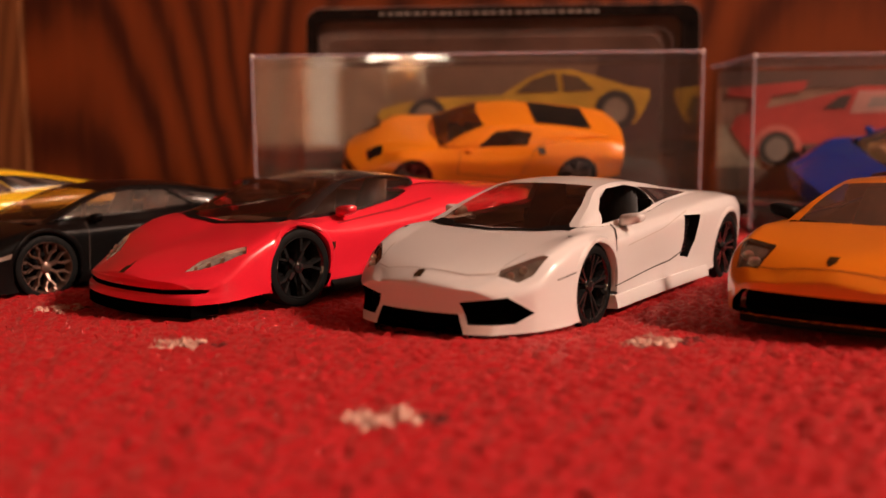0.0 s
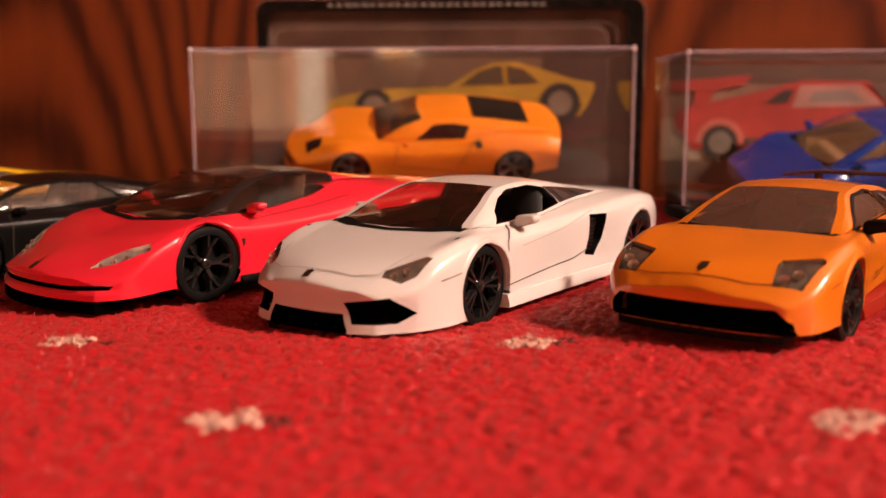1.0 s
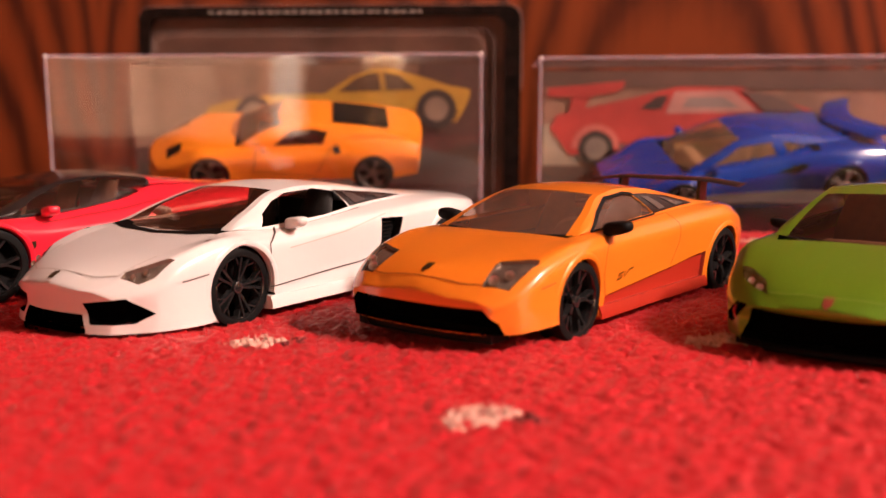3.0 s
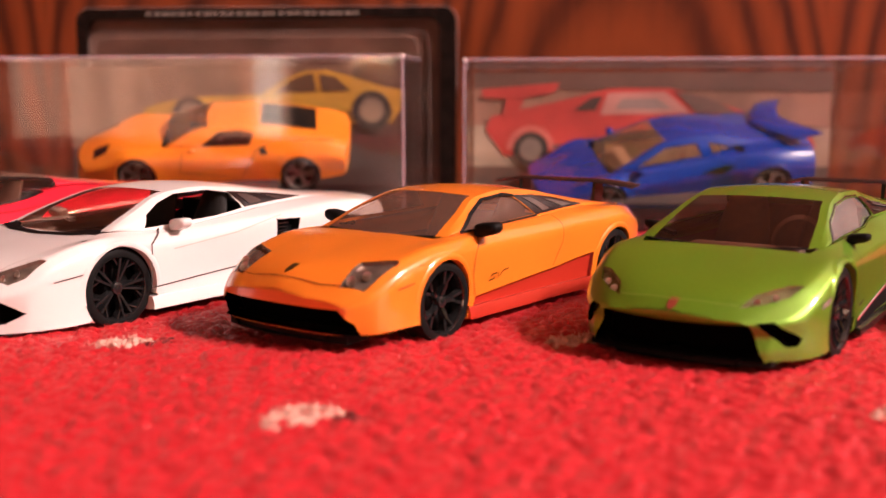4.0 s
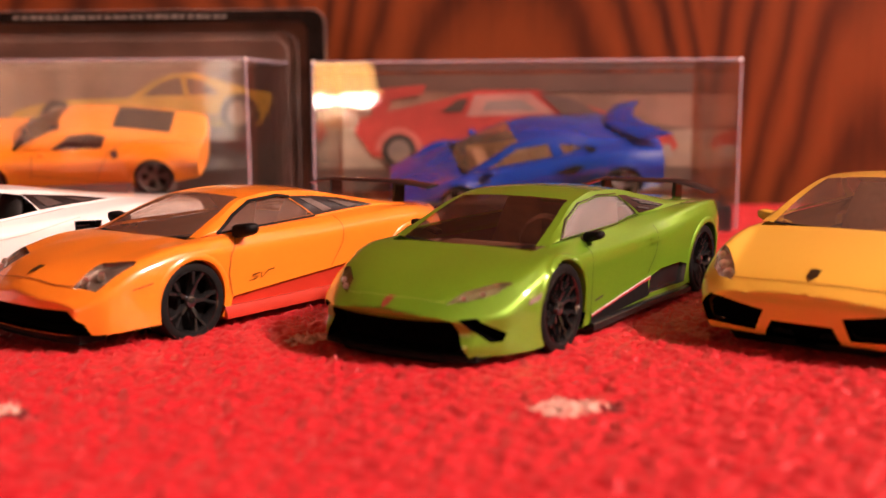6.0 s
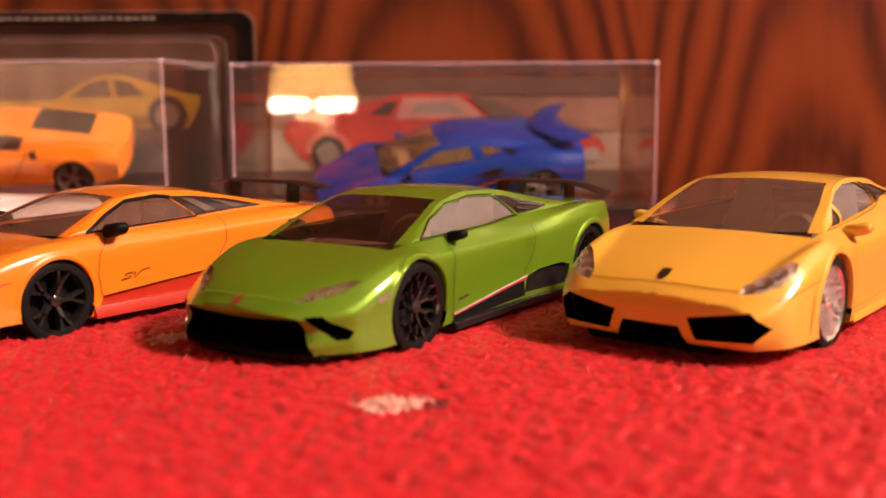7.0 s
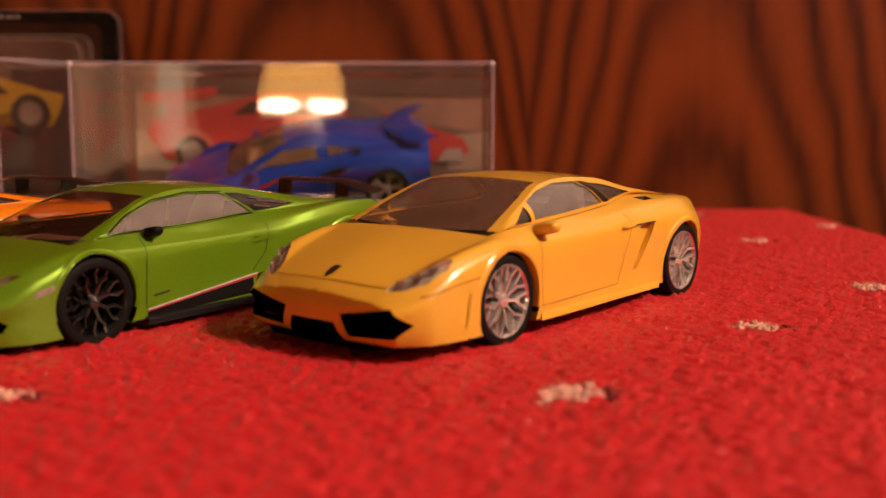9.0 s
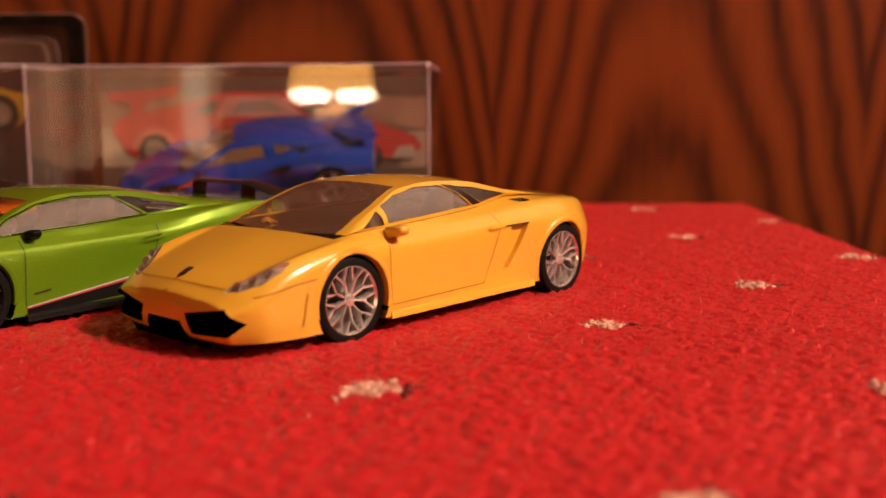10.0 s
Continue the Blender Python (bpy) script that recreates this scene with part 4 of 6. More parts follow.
orange_spec = dict(COMMON, L=4.62, fillet=(0.14, 0.28, 0.26, 0.22), rim="five", rim_mat=RIM_BLACK, mirror_mat=BLACK, front_glass=CLEAR, nose_sweep=0.16, nose_round=2.6, nose_back=0.11, bow=0.14,
    zc=[(0, 0.45), (0.08, 0.520), (0.26, 0.605), (0.7, 0.695), (1.20, 0.782), (1.5, 0.81), (2.2, 0.86), (3.3, 0.90), (4.2, 0.86), (4.62, 0.82)],
    yb=[(0, 0.34), (0.25, 0.50), (0.52, 0.535), (1.30, 0.69), (1.6, 0.735), (2.565, 0.69), (3.494, 0.65), (4.2, 0.60), (4.62, 0.52)],
    zb=[(0, 0.45), (0.25, 0.572), (0.52, 0.672), (1.30, 0.800), (1.6, 0.805), (2.565, 0.845), (3.494, 0.885), (4.2, 0.86), (4.62, 0.82)],
    zs=[(0, 0.44), (0.25, 0.550), (0.66, 0.705), (1.1, 0.785), (1.5, 0.790), (2.5, 0.80), (3.3, 0.84), (3.8, 0.865), (4.3, 0.83), (4.62, 0.79)],
    ws=[(0, 0.56), (0.25, 0.70), (0.66, 0.81), (1.1, 0.835), (1.5, 0.815), (2.5, 0.78), (3.3, 0.79), (3.8, 0.80), (4.3, 0.73), (4.62, 0.62)],
    zm=[(0, 0.40), (0.3, 0.51), (0.6, 0.62), (1.1, 0.71), (1.5, 0.70), (2.5, 0.725), (3.3, 0.765), (3.8, 0.775), (4.62, 0.66)],
    wm=[(0, 0.70), (0.1, 0.775), (0.25, 0.84), (0.5, 0.885), (1.1, 0.920), (1.5, 0.880), (2.5, 0.850), (3.3, 0.875), (3.8, 0.90), (4.3, 0.85), (4.62, 0.78)],
    wn=[(0, 0.70), (0.3, 0.855), (1.1, 0.915), (1.45, 0.850), (2.8, 0.830), (3.4, 0.86), (3.8, 0.89), (4.62, 0.76)], zn=[(0, 0.32), (1.4, 0.30), (2.9, 0.42), (3.5, 0.42), (4.62, 0.42)],
    wl=[(0, 0.69), (0.3, 0.845), (0.8, 0.90), (1.45, 0.845), (3.3, 0.83), (3.8, 0.86), (4.62, 0.74)], zl=[(0, 0.200), (0.3, 0.205), (0.8, 0.215), (1.4, 0.160), (3.3, 0.175), (3.8, 0.22), (4.62, 0.27)],
    fascia=[(0.18, 0.02), (0.26, 0.0), (0.34, 0.0), (0.42, 0.0), (0.45, 0.0), (0.6, 0.0)],
    g0=1.30, g1=4.25, roof=(1.945, 2.8), cabin=(1.18, 2.85),
    ey=[(1.30, 0.69), (1.6, 0.625), (1.945, 0.515), (2.4, 0.50), (3.0, 0.52), (3.6, 0.55), (4.25, 0.55)],
    ez=[(1.30, 0.800), (1.6, 0.938), (1.945, 1.066), (2.3, 1.102), (2.7, 1.080), (3.2, 1.000), (3.7, 0.920), (4.25, 0.86)],
    arches=[(1.11, 0.33, 0.345), (3.79, 0.335, 0.350)], hubs=[(1.11, 0.33, 0.318), (3.79, 0.335, 0.322)], track=(0.875, 0.870), anchor=(1.08, -0.840, 0.33),
    mirror=(1.66, 0.895, 0.835), mirror_size=1.2,
    windows=[([(1.50, 0.830), (1.72, 0.935), (1.98, 1.030), (2.30, 1.055), (2.42, 1.035), (2.62, 0.875)], CLEAR),
             ],
    pillars=[[(2.42, 1.050), (2.70, 1.038), (3.06, 0.995), (3.48, 0.905), (3.06, 0.893), (2.64, 0.870)]],
    lamps=[([(0.27, 0.555), (0.33, 0.755), (0.62, 0.825), (0.66, 0.80), (0.55, 0.525), (0.48, 0.515)], GREY_LAMP, [(0.36, 0.615, 0.050), (0.44, 0.70, 0.045)], "grey trapezoid headlight")],
    recess=[("lower_slot", "front", [(-0.76, 0.205), (0.76, 0.205), (0.74, 0.285), (0.635, 0.385), (-0.635, 0.385), (-0.74, 0.285)], 0.16, DEEP, "black front intake"),
            # the redder panel colour stands in for carpet light reflected in the hollow
            ("sill_panel", "side", [(1.50, 0.225), (3.36, 0.235), (3.38, 0.47), (3.10, 0.445), (2.80, 0.405), (1.53, 0.312)], 0.035, ORANGE_CARPET_RED, "orange-red hollowed side panel")],
    details=[
    ("badge", "top", [shield(0.30, 0.050)], BADGE, False, ""),
    ("window_slit", "side", [[(2.55, 1.026), (2.68, 1.014), (2.88, 0.905), (2.76, 0.896)], [(2.86, 0.998), (3.00, 0.978), (3.28, 0.918), (3.10, 0.910)]], plain("grey_slit", (0.13, 0.095, 0.08), 0.15, 0.3), True, "narrow rear window"),
    ("seam", "top", stroke([(0.285, -0.57), (0.235, -0.38), (0.205, 0), (0.235, 0.38), (0.285, 0.57)], 0.008), SEAM, False, ""),
    ("seam", "side", side_line((1.60, 0.79), (1.50, 0.66), (1.48, 0.50), (1.52, 0.32), w=0.008), SEAM, True, ""),
    ("seam", "side", side_line((2.86, 0.86), (2.84, 0.62), (2.70, 0.42), w=0.008), SEAM, True, ""),
    ("window_frame", "side", stroke([(1.47, 0.822), (1.71, 0.943), (1.975, 1.040), (2.30, 1.066), (2.44, 1.046)], 0.022) + stroke([(1.47, 0.822), (2.64, 0.866)], 0.016), BLACK, True, "black window surround"),
    ("seam", "side", side_line((0.55, 0.505), (0.72, 0.535), w=0.010), SEAM, True, ""),
    ("lettering", "side", stroke([(1.82, 0.470), (1.75, 0.463), (1.73, 0.452), (1.80, 0.440), (1.78, 0.426), (1.70, 0.416)], 0.011) + stroke([(1.84, 0.470), (1.835, 0.422), (1.92, 0.480), (1.99, 0.485)], 0.011), BADGE, True, ""),
], extras=[wing(3.95, 1.075, 0.82, 0.24, BLACK_GLOSS, 0.44, 0.05, base=0.8), skirt(1.44, 3.42, 0.13, 0.235, 0.035, ORANGE_CARPET_RED, "side sill with the carpet's red reflection painted in"),
           splitter(0.64, 0.13, 0.200, -0.03, BLACK)], lift={"window_slit": 0.009, "window_frame": 0.010})

white_spec = dict(COMMON, L=4.76, fillet=(0.12, 0.24, 0.24, 0.16), rim="y", rim_mat=RIM_BLACK, open_window=1, interior=plain("black_interior", (0.006, 0.004, 0.0035), 0.6), front_glass=TINT, nose_sweep=0.32, nose_round=2.2, nose_back=0.065, nose_fade=0.85, bow=0.14,
    zc=[(0, 0.445), (0.06, 0.490), (0.25, 0.555), (0.7, 0.655), (1.10, 0.728), (1.5, 0.77), (2.2, 0.82), (3.2, 0.87), (4.2, 0.84), (4.76, 0.80)],
    yb=[(0, 0.30), (0.3, 0.505), (0.7, 0.57), (1.21, 0.645), (1.7, 0.71), (2.4, 0.67), (3.11, 0.60), (3.6, 0.60), (4.4, 0.58), (4.76, 0.50)],
    zb=[(0, 0.44), (0.3, 0.565), (0.7, 0.668), (1.0, 0.725), (1.21, 0.768), (1.7, 0.748), (2.4, 0.795), (3.11, 0.855), (3.6, 0.88), (4.4, 0.84), (4.76, 0.80)],
    zs=[(0, 0.43), (0.3, 0.550), (0.582, 0.645), (1.1, 0.745), (1.6, 0.730), (2.2, 0.745), (3.0, 0.785), (3.5, 0.830), (3.9, 0.845), (4.33, 0.81), (4.76, 0.77)],
    ws=[(0, 0.44), (0.3, 0.615), (0.582, 0.730), (1.1, 0.775), (1.6, 0.765), (2.2, 0.76), (3.0, 0.77), (3.5, 0.79), (3.9, 0.81), (4.33, 0.78), (4.76, 0.66)],
    zm=[(0, 0.37), (0.3, 0.46), (0.6, 0.57), (1.2, 0.69), (1.6, 0.655), (2.2, 0.675), (3.0, 0.720), (3.5, 0.745), (3.9, 0.765), (4.76, 0.66)],
    wm=[(0, 0.60), (0.1, 0.685), (0.25, 0.75), (0.5, 0.805), (1.2, 0.850), (1.6, 0.840), (2.2, 0.830), (2.8, 0.810), (3.2, 0.860), (3.9, 0.872), (4.4, 0.82), (4.76, 0.74)],
    wn=[(0, 0.58), (0.3, 0.76), (1.2, 0.850), (1.5, 0.838), (2.4, 0.79), (3.0, 0.80), (3.9, 0.87), (4.76, 0.74)], zn=[(0, 0.26), (1.4, 0.31), (2.6, 0.38), (3.3, 0.36), (4.76, 0.40)],
    wl=[(0, 0.56), (0.3, 0.745), (0.8, 0.83), (1.45, 0.840), (2.4, 0.82), (3.0, 0.815), (3.9, 0.84), (4.76, 0.72)], zl=[(0, 0.130), (0.7, 0.130), (1.4, 0.150), (3.1, 0.170), (3.7, 0.21), (4.76, 0.27)],
    fascia=[(0.13, 0.0), (0.20, 0.01), (0.28, 0.03), (0.36, 0.015), (0.445, 0.0), (0.6, 0.0)],
    g0=1.21, g1=4.35, roof=(1.935, 2.7), cabin=(1.09, 2.95),
    ey=[(1.21, 0.645), (1.5, 0.585), (1.935, 0.465), (2.4, 0.45), (3.0, 0.455), (3.6, 0.47), (4.35, 0.48)],
    ez=[(1.21, 0.772), (1.5, 0.890), (1.935, 1.025), (2.25, 1.048), (2.7, 1.020), (3.2, 0.955), (3.8, 0.890), (4.35, 0.845)],
    arches=[(1.19, 0.345, 0.340), (3.89, 0.355, 0.355)], hubs=[(1.19, 0.345, 0.315), (3.89, 0.355, 0.325)], track=(0.805, 0.845), anchor=(1.19, -0.800, 0.33),
    mirror=(1.80, 0.83, 0.785),
    windows=[([(1.53, 0.772), (1.60, 0.868), (1.78, 0.948), (2.00, 1.007), (2.36, 1.020), (2.58, 0.985), (2.66, 0.845), (2.3, 0.805)], TINT),
             ],
    pillars=[[(2.58, 0.992), (2.84, 0.968), (3.12, 0.942), (3.46, 0.895), (3.12, 0.876), (2.68, 0.848)]],
    lamps=[([(0.305, 0.530), (0.36, 0.655), (0.46, 0.715), (0.62, 0.745), (0.60, 0.70), (0.44, 0.575), (0.36, 0.520)], GREY_LAMP, [(0.37, 0.60, 0.032), (0.45, 0.655, 0.030)], "smoked headlight")],
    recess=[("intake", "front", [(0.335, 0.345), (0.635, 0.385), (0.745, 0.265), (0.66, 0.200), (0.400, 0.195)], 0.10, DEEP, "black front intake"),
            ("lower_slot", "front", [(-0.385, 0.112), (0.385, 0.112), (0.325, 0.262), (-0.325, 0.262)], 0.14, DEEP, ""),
            ("vent", "side", [(2.90, 0.735), (3.17, 0.725), (3.12, 0.50), (3.015, 0.355), (2.84, 0.385), (2.90, 0.52)], 0.09, BLACK, "black side intake")],
    details=[
    ("badge", "top", [shield(0.12, 0.042)], BADGE, False, ""),
    ("seam", "top", stroke([(0.60, -0.58), (0.31, -0.505), (0.22, -0.34), (0.185, 0), (0.22, 0.34), (0.31, 0.505), (0.60, 0.58)], 0.008), plain("grey_seam", (0.40, 0.34, 0.31)), False, ""),
    ("seam", "side", side_line((1.66, 0.76), (1.48, 0.66), (1.46, 0.315), (2.62, 0.375), (2.84, 0.42), w=0.013), SEAM, True, ""),
    # soft shading below the shoulder crease, drawn as a thin greyer line
    ("crease", "side", side_line((1.70, 0.60), (2.40, 0.665), (2.98, 0.765), w=0.010), plain("crease_shading", (0.5, 0.44, 0.4)), True, ""),
    ("seam", "side", side_line((0.62, 0.47), (0.85, 0.50), w=0.009), SEAM, True, ""),
    ("window_slit", "side", [[(2.68, 0.968), (2.80, 0.955), (2.94, 0.885), (2.76, 0.868)], [(2.98, 0.938), (3.12, 0.922), (3.36, 0.895), (3.14, 0.888)]], plain("dim_slit", (0.07, 0.05, 0.045), 0.2, 0.2), True, "narrow rear window"),
    ("cowl", "top", stroke([(1.150, -0.60), (1.075, -0.40), (1.035, 0), (1.075, 0.40), (1.150, 0.60)], 0.060), BLACK, False, "black cowl strip below the windscreen"),
    ("indicator", "top", [[(0.92, 0.715), (0.97, 0.72), (0.96, 0.75), (0.93, 0.745)]], SEAM, True, ""),
], extras=[skirt(1.46, 3.40, 0.135, 0.245, 0.03, WHITE, "white sill"), grille_slats(2.94, 3.08, 0.40, 0.70, 9)], lift={"window_slit": 0.009})

red_spec = dict(COMMON, L=4.92, rim="five", rim_mat=RIM_BLACK, roof_paint=BLACK_GLOSS, split=3.08, front_glass=TINT, nose_sweep=0.26, nose_round=2.2, nose_back=0.17, nose_fade=0.95, bow=0.16,
    zc=[(0, 0.33), (0.14, 0.390), (0.45, 0.480), (0.9, 0.595), (1.20, 0.670), (1.6, 0.72), (2.2, 0.80), (3.2, 0.86), (4.2, 0.87), (4.92, 0.82)],
    yb=[(0, 0.36), (0.39, 0.57), (0.8, 0.66), (1.33, 0.745), (1.8, 0.765), (2.6, 0.66), (3.2, 0.50), (4.0, 0.50), (4.92, 0.45)],
    zb=[(0, 0.33), (0.39, 0.445), (0.8, 0.600), (1.33, 0.724), (1.8, 0.735), (2.6, 0.815), (3.2, 0.930), (4.0, 0.89), (4.92, 0.83)],
    zs=[(0, 0.32), (0.4, 0.430), (0.72, 0.550), (1.26, 0.705), (1.8, 0.680), (2.6, 0.725), (3.3, 0.81), (3.9, 0.85), (4.5, 0.83), (4.92, 0.79)],
    ws=[(0, 0.62), (0.4, 0.77), (0.72, 0.870), (1.26, 0.900), (1.8, 0.870), (2.6, 0.82), (3.3, 0.84), (3.9, 0.88), (4.5, 0.80), (4.92, 0.70)],
    zm=[(0, 0.26), (0.4, 0.36), (0.7, 0.49), (1.26, 0.650), (1.8, 0.585), (2.6, 0.62), (3.3, 0.71), (3.96, 0.75), (4.92, 0.62)],
    wm=[(0, 0.78), (0.12, 0.855), (0.3, 0.905), (0.6, 0.945), (1.26, 0.980), (1.8, 0.950), (2.6, 0.93), (3.3, 0.96), (3.96, 1.0), (4.92, 0.85)],
    wn=[(0, 0.77), (0.3, 0.89), (1.26, 0.970), (1.8, 0.90), (2.6, 0.86), (3.3, 0.90), (3.96, 0.98), (4.92, 0.84)], zn=[(0, 0.22), (1.4, 0.28), (2.6, 0.32), (3.3, 0.34), (4.92, 0.40)],
    wl=[(0, 0.76), (0.3, 0.88), (0.8, 0.94), (1.6, 0.91), (2.6, 0.87), (3.3, 0.89), (3.96, 0.96), (4.92, 0.82)], zl=[(0, 0.150), (0.4, 0.160), (0.9, 0.185), (1.6, 0.150), (3.3, 0.170), (3.96, 0.21), (4.92, 0.27)],
    fascia=[(0.14, 0.0), (0.20, 0.0), (0.24, 0.03), (0.28, 0.02), (0.33, 0.0), (0.5, 0.0)],
    g0=1.33, g1=4.40, roof=(2.05, 2.7), cabin=(1.19, 2.9),
    ey=[(1.33, 0.745), (1.7, 0.64), (2.1, 0.52), (2.5, 0.48), (3.1, 0.44), (3.6, 0.43), (4.4, 0.40)],
    ez=[(1.33, 0.724), (1.7, 0.885), (2.1, 1.005), (2.5, 1.040), (2.9, 1.015), (3.3, 0.960), (3.8, 0.91), (4.4, 0.86)],
    arches=[(1.27, 0.345, 0.350), (3.96, 0.35, 0.36)], hubs=[(1.27, 0.345, 0.325), (3.96, 0.35, 0.33)], track=(0.935, 0.96), anchor=(1.26, -0.906, 0.33),
    mirror=(1.84, 0.90, 0.765),
    windows=[([(1.52, 0.745), (1.80, 0.880), (2.12, 0.985), (2.5, 1.022), (2.88, 1.000), (3.06, 0.965), (2.98, 0.905), (2.66, 0.835), (2.2, 0.775)], TINT)],
    lamps=[([(0.38, 0.580), (0.46, 0.690), (0.60, 0.810), (0.74, 0.905), (0.785, 0.850), (0.66, 0.705), (0.52, 0.590)], SMOKY, [(0.46, 0.640, 0.030), (0.53, 0.715, 0.032), (0.61, 0.785, 0.030)], "clear wedge headlight")],
    recess=[("lower_slot", "front", [(-0.85, 0.268), (-0.82, 0.238), (-0.5, 0.224), (0.5, 0.224), (0.82, 0.238), (0.85, 0.268), (0.78, 0.274), (0.5, 0.258), (-0.5, 0.258), (-0.78, 0.274)], 0.10, DEEP, "black slot across the nose")],
    details=[
    ("badge", "top", [shield(0.20, 0.045)], BADGE, False, ""),
    ("cowl", "top", stroke([(1.255, -0.70), (1.175, -0.45), (1.135, 0), (1.175, 0.45), (1.255, 0.70)], 0.060), BLACK, False, "black cowl strip below the windscreen"),
    ("badge", "side", [[(1.59, 0.53), (1.65, 0.53), (1.65, 0.48), (1.62, 0.45), (1.59, 0.48)]], BADGE, True, ""),
    ("seam", "side", side_line((1.74, 0.67), (2.6, 0.735), (3.05, 0.80), w=0.010), plain("deep_red_gap", (0.30, 0.008, 0.012), 0.5), True, ""),
], extras=[splitter(0.72, 0.05, 0.13, 0.0, DEEP), skirt(1.62, 3.5, 0.10, 0.20, 0.05, BLACK, "black side skirt")])

narrow(yellow_spec, 0.025)
narrow(orange_spec, 0.045)
narrow(red_spec, 0.04)
gaps(yellow_spec, (0.30, 0.12, 0.008))
gaps(green_spec, (0.035, 0.075, 0.004))
gaps(orange_spec, (0.24, 0.05, 0.004))
gaps(white_spec, (0.05, 0.035, 0.03))

black_spec = dict(green_spec, mirror_mat=BLACK, rim_mat=RIM_BRONZE, windows=[(green_spec["windows"][0][0], HAZY)], extras=[wing(3.98, 0.965, 0.68, 0.22, BLACK_GLOSS, 0.36, base=0.76), skirt(1.42, 3.28, 0.10, 0.165, 0.045, BLACK, "black side skirt"), splitter(0.60, 0.10, 0.15, 0.02, BLACK)])
black_spec["details"] = [(d[0], d[1], d[2], SEAM if d[0] == "seam" else d[3], d[4], d[5]) for d in green_spec["details"] if d[0] not in ("stripe", "door_handle", "lettering", "sill_band")]

coupe_spec = dict(COMMON, L=4.37, rim="five", rim_mat=plain("dull_rim", (0.16, 0.13, 0.11), 0.4, 0.5), nose_sweep=0.34, nose_fade=1.1, bow=0.24, crown=0.03, tail_sweep=0.12,
    zc=[(0, 0.47), (0.3, 0.62), (0.9, 0.745), (1.5, 0.800), (2.2, 0.850), (3.4, 0.910), (4.1, 0.865), (4.37, 0.790)],
    yb=[(0, 0.40), (0.5, 0.55), (1.55, 0.70), (2.0, 0.735), (2.8, 0.73), (3.4, 0.65), (4.1, 0.57), (4.37, 0.5)],
    zb=[(0, 0.465), (0.5, 0.68), (1.55, 0.775), (2.2, 0.750), (2.9, 0.785), (3.4, 0.86), (4.1, 0.85), (4.37, 0.785)],
    zs=[(0, 0.45), (0.35, 0.60), (0.9, 0.760), (1.5, 0.735), (2.4, 0.725), (3.2, 0.835), (3.6, 0.870), (4.1, 0.84), (4.37, 0.775)],
    ws=[(0, 0.58), (0.4, 0.66), (0.9, 0.735), (1.5, 0.76), (2.4, 0.76), (3.3, 0.75), (4.37, 0.71)],
    zm=[(0, 0.36), (0.3, 0.48), (0.9, 0.66), (1.5, 0.60), (2.4, 0.58), (3.3, 0.67), (4.0, 0.66), (4.37, 0.60)],
    wm=[(0, 0.72), (0.22, 0.80), (0.5, 0.85), (0.95, 0.875), (1.6, 0.845), (2.4, 0.845), (3.4, 0.88), (4.0, 0.875), (4.37, 0.85)],
    wn=[(0, 0.71), (0.25, 0.79), (0.95, 0.87), (1.6, 0.82), (2.6, 0.82), (3.4, 0.87), (4.37, 0.78)], zn=[(0, 0.27), (1.4, 0.28), (3.0, 0.30), (4.37, 0.38)],
    wl=[(0, 0.70), (0.25, 0.78), (0.95, 0.85), (1.6, 0.80), (2.6, 0.80), (3.4, 0.85), (4.37, 0.76)], zl=[(0, 0.16), (0.6, 0.15), (1.4, 0.14), (2.8, 0.15), (3.4, 0.20), (4.37, 0.30)],
    fascia=[(0.12, 0.0), (0.20, -0.02), (0.30, 0.01), (0.40, 0.0), (0.50, 0.04), (0.62, 0.12)],
    g0=1.55, g1=4.25, roof=(2.16, 2.80), cabin=(1.40, 2.80),
    ey=[(1.55, 0.70), (1.9, 0.60), (2.25, 0.53), (2.8, 0.52), (3.4, 0.54), (4.1, 0.55)],
    ez=[(1.55, 0.775), (1.9, 0.950), (2.2, 1.035), (2.6, 1.050), (3.0, 1.025), (3.6, 0.955), (4.0, 0.895), (4.25, 0.835)],
    arches=[(1.02, 0.33, 0.325), (3.56, 0.335, 0.335)], hubs=[(1.02, 0.33, 0.300), (3.56, 0.335, 0.310)], track=(0.835, 0.845), anchor=(0.95, -0.835, 0.33),
    mirror=(1.9, 0.70, 0.70), windows=[([(2.00, 0.778), (2.30, 0.978), (2.62, 0.998), (2.86, 0.960), (2.78, 0.800)], TINT)],
    details=[
    ("headlight", "top", [[(0.34, 0.36), (0.36, 0.62), (0.58, 0.62), (0.60, 0.38)]], BLACK, True, "dark headlight"),
    ("lower_slot", "front", [[(-0.55, 0.30), (0.55, 0.30), (0.5, 0.40), (-0.5, 0.40)]], DEEP, False, ""),
    ("rear_louvres", "top", [[(2.94, -0.44), (2.94, 0.44), (3.82, 0.44), (3.82, -0.44)]], BLACK, False, "black slatted engine cover"),
    ("seam", "side", side_line((1.75, 0.72), (1.70, 0.40), (2.65, 0.30), (2.90, 0.77), w=0.012), SEAM, True, ""),
    ("vent", "side", [[(2.92, 0.78), (3.02, 0.82), (3.06, 0.70), (2.96, 0.68)]], SEAM, True, "side air slot"),
], lift={"rear_louvres": 0.014})

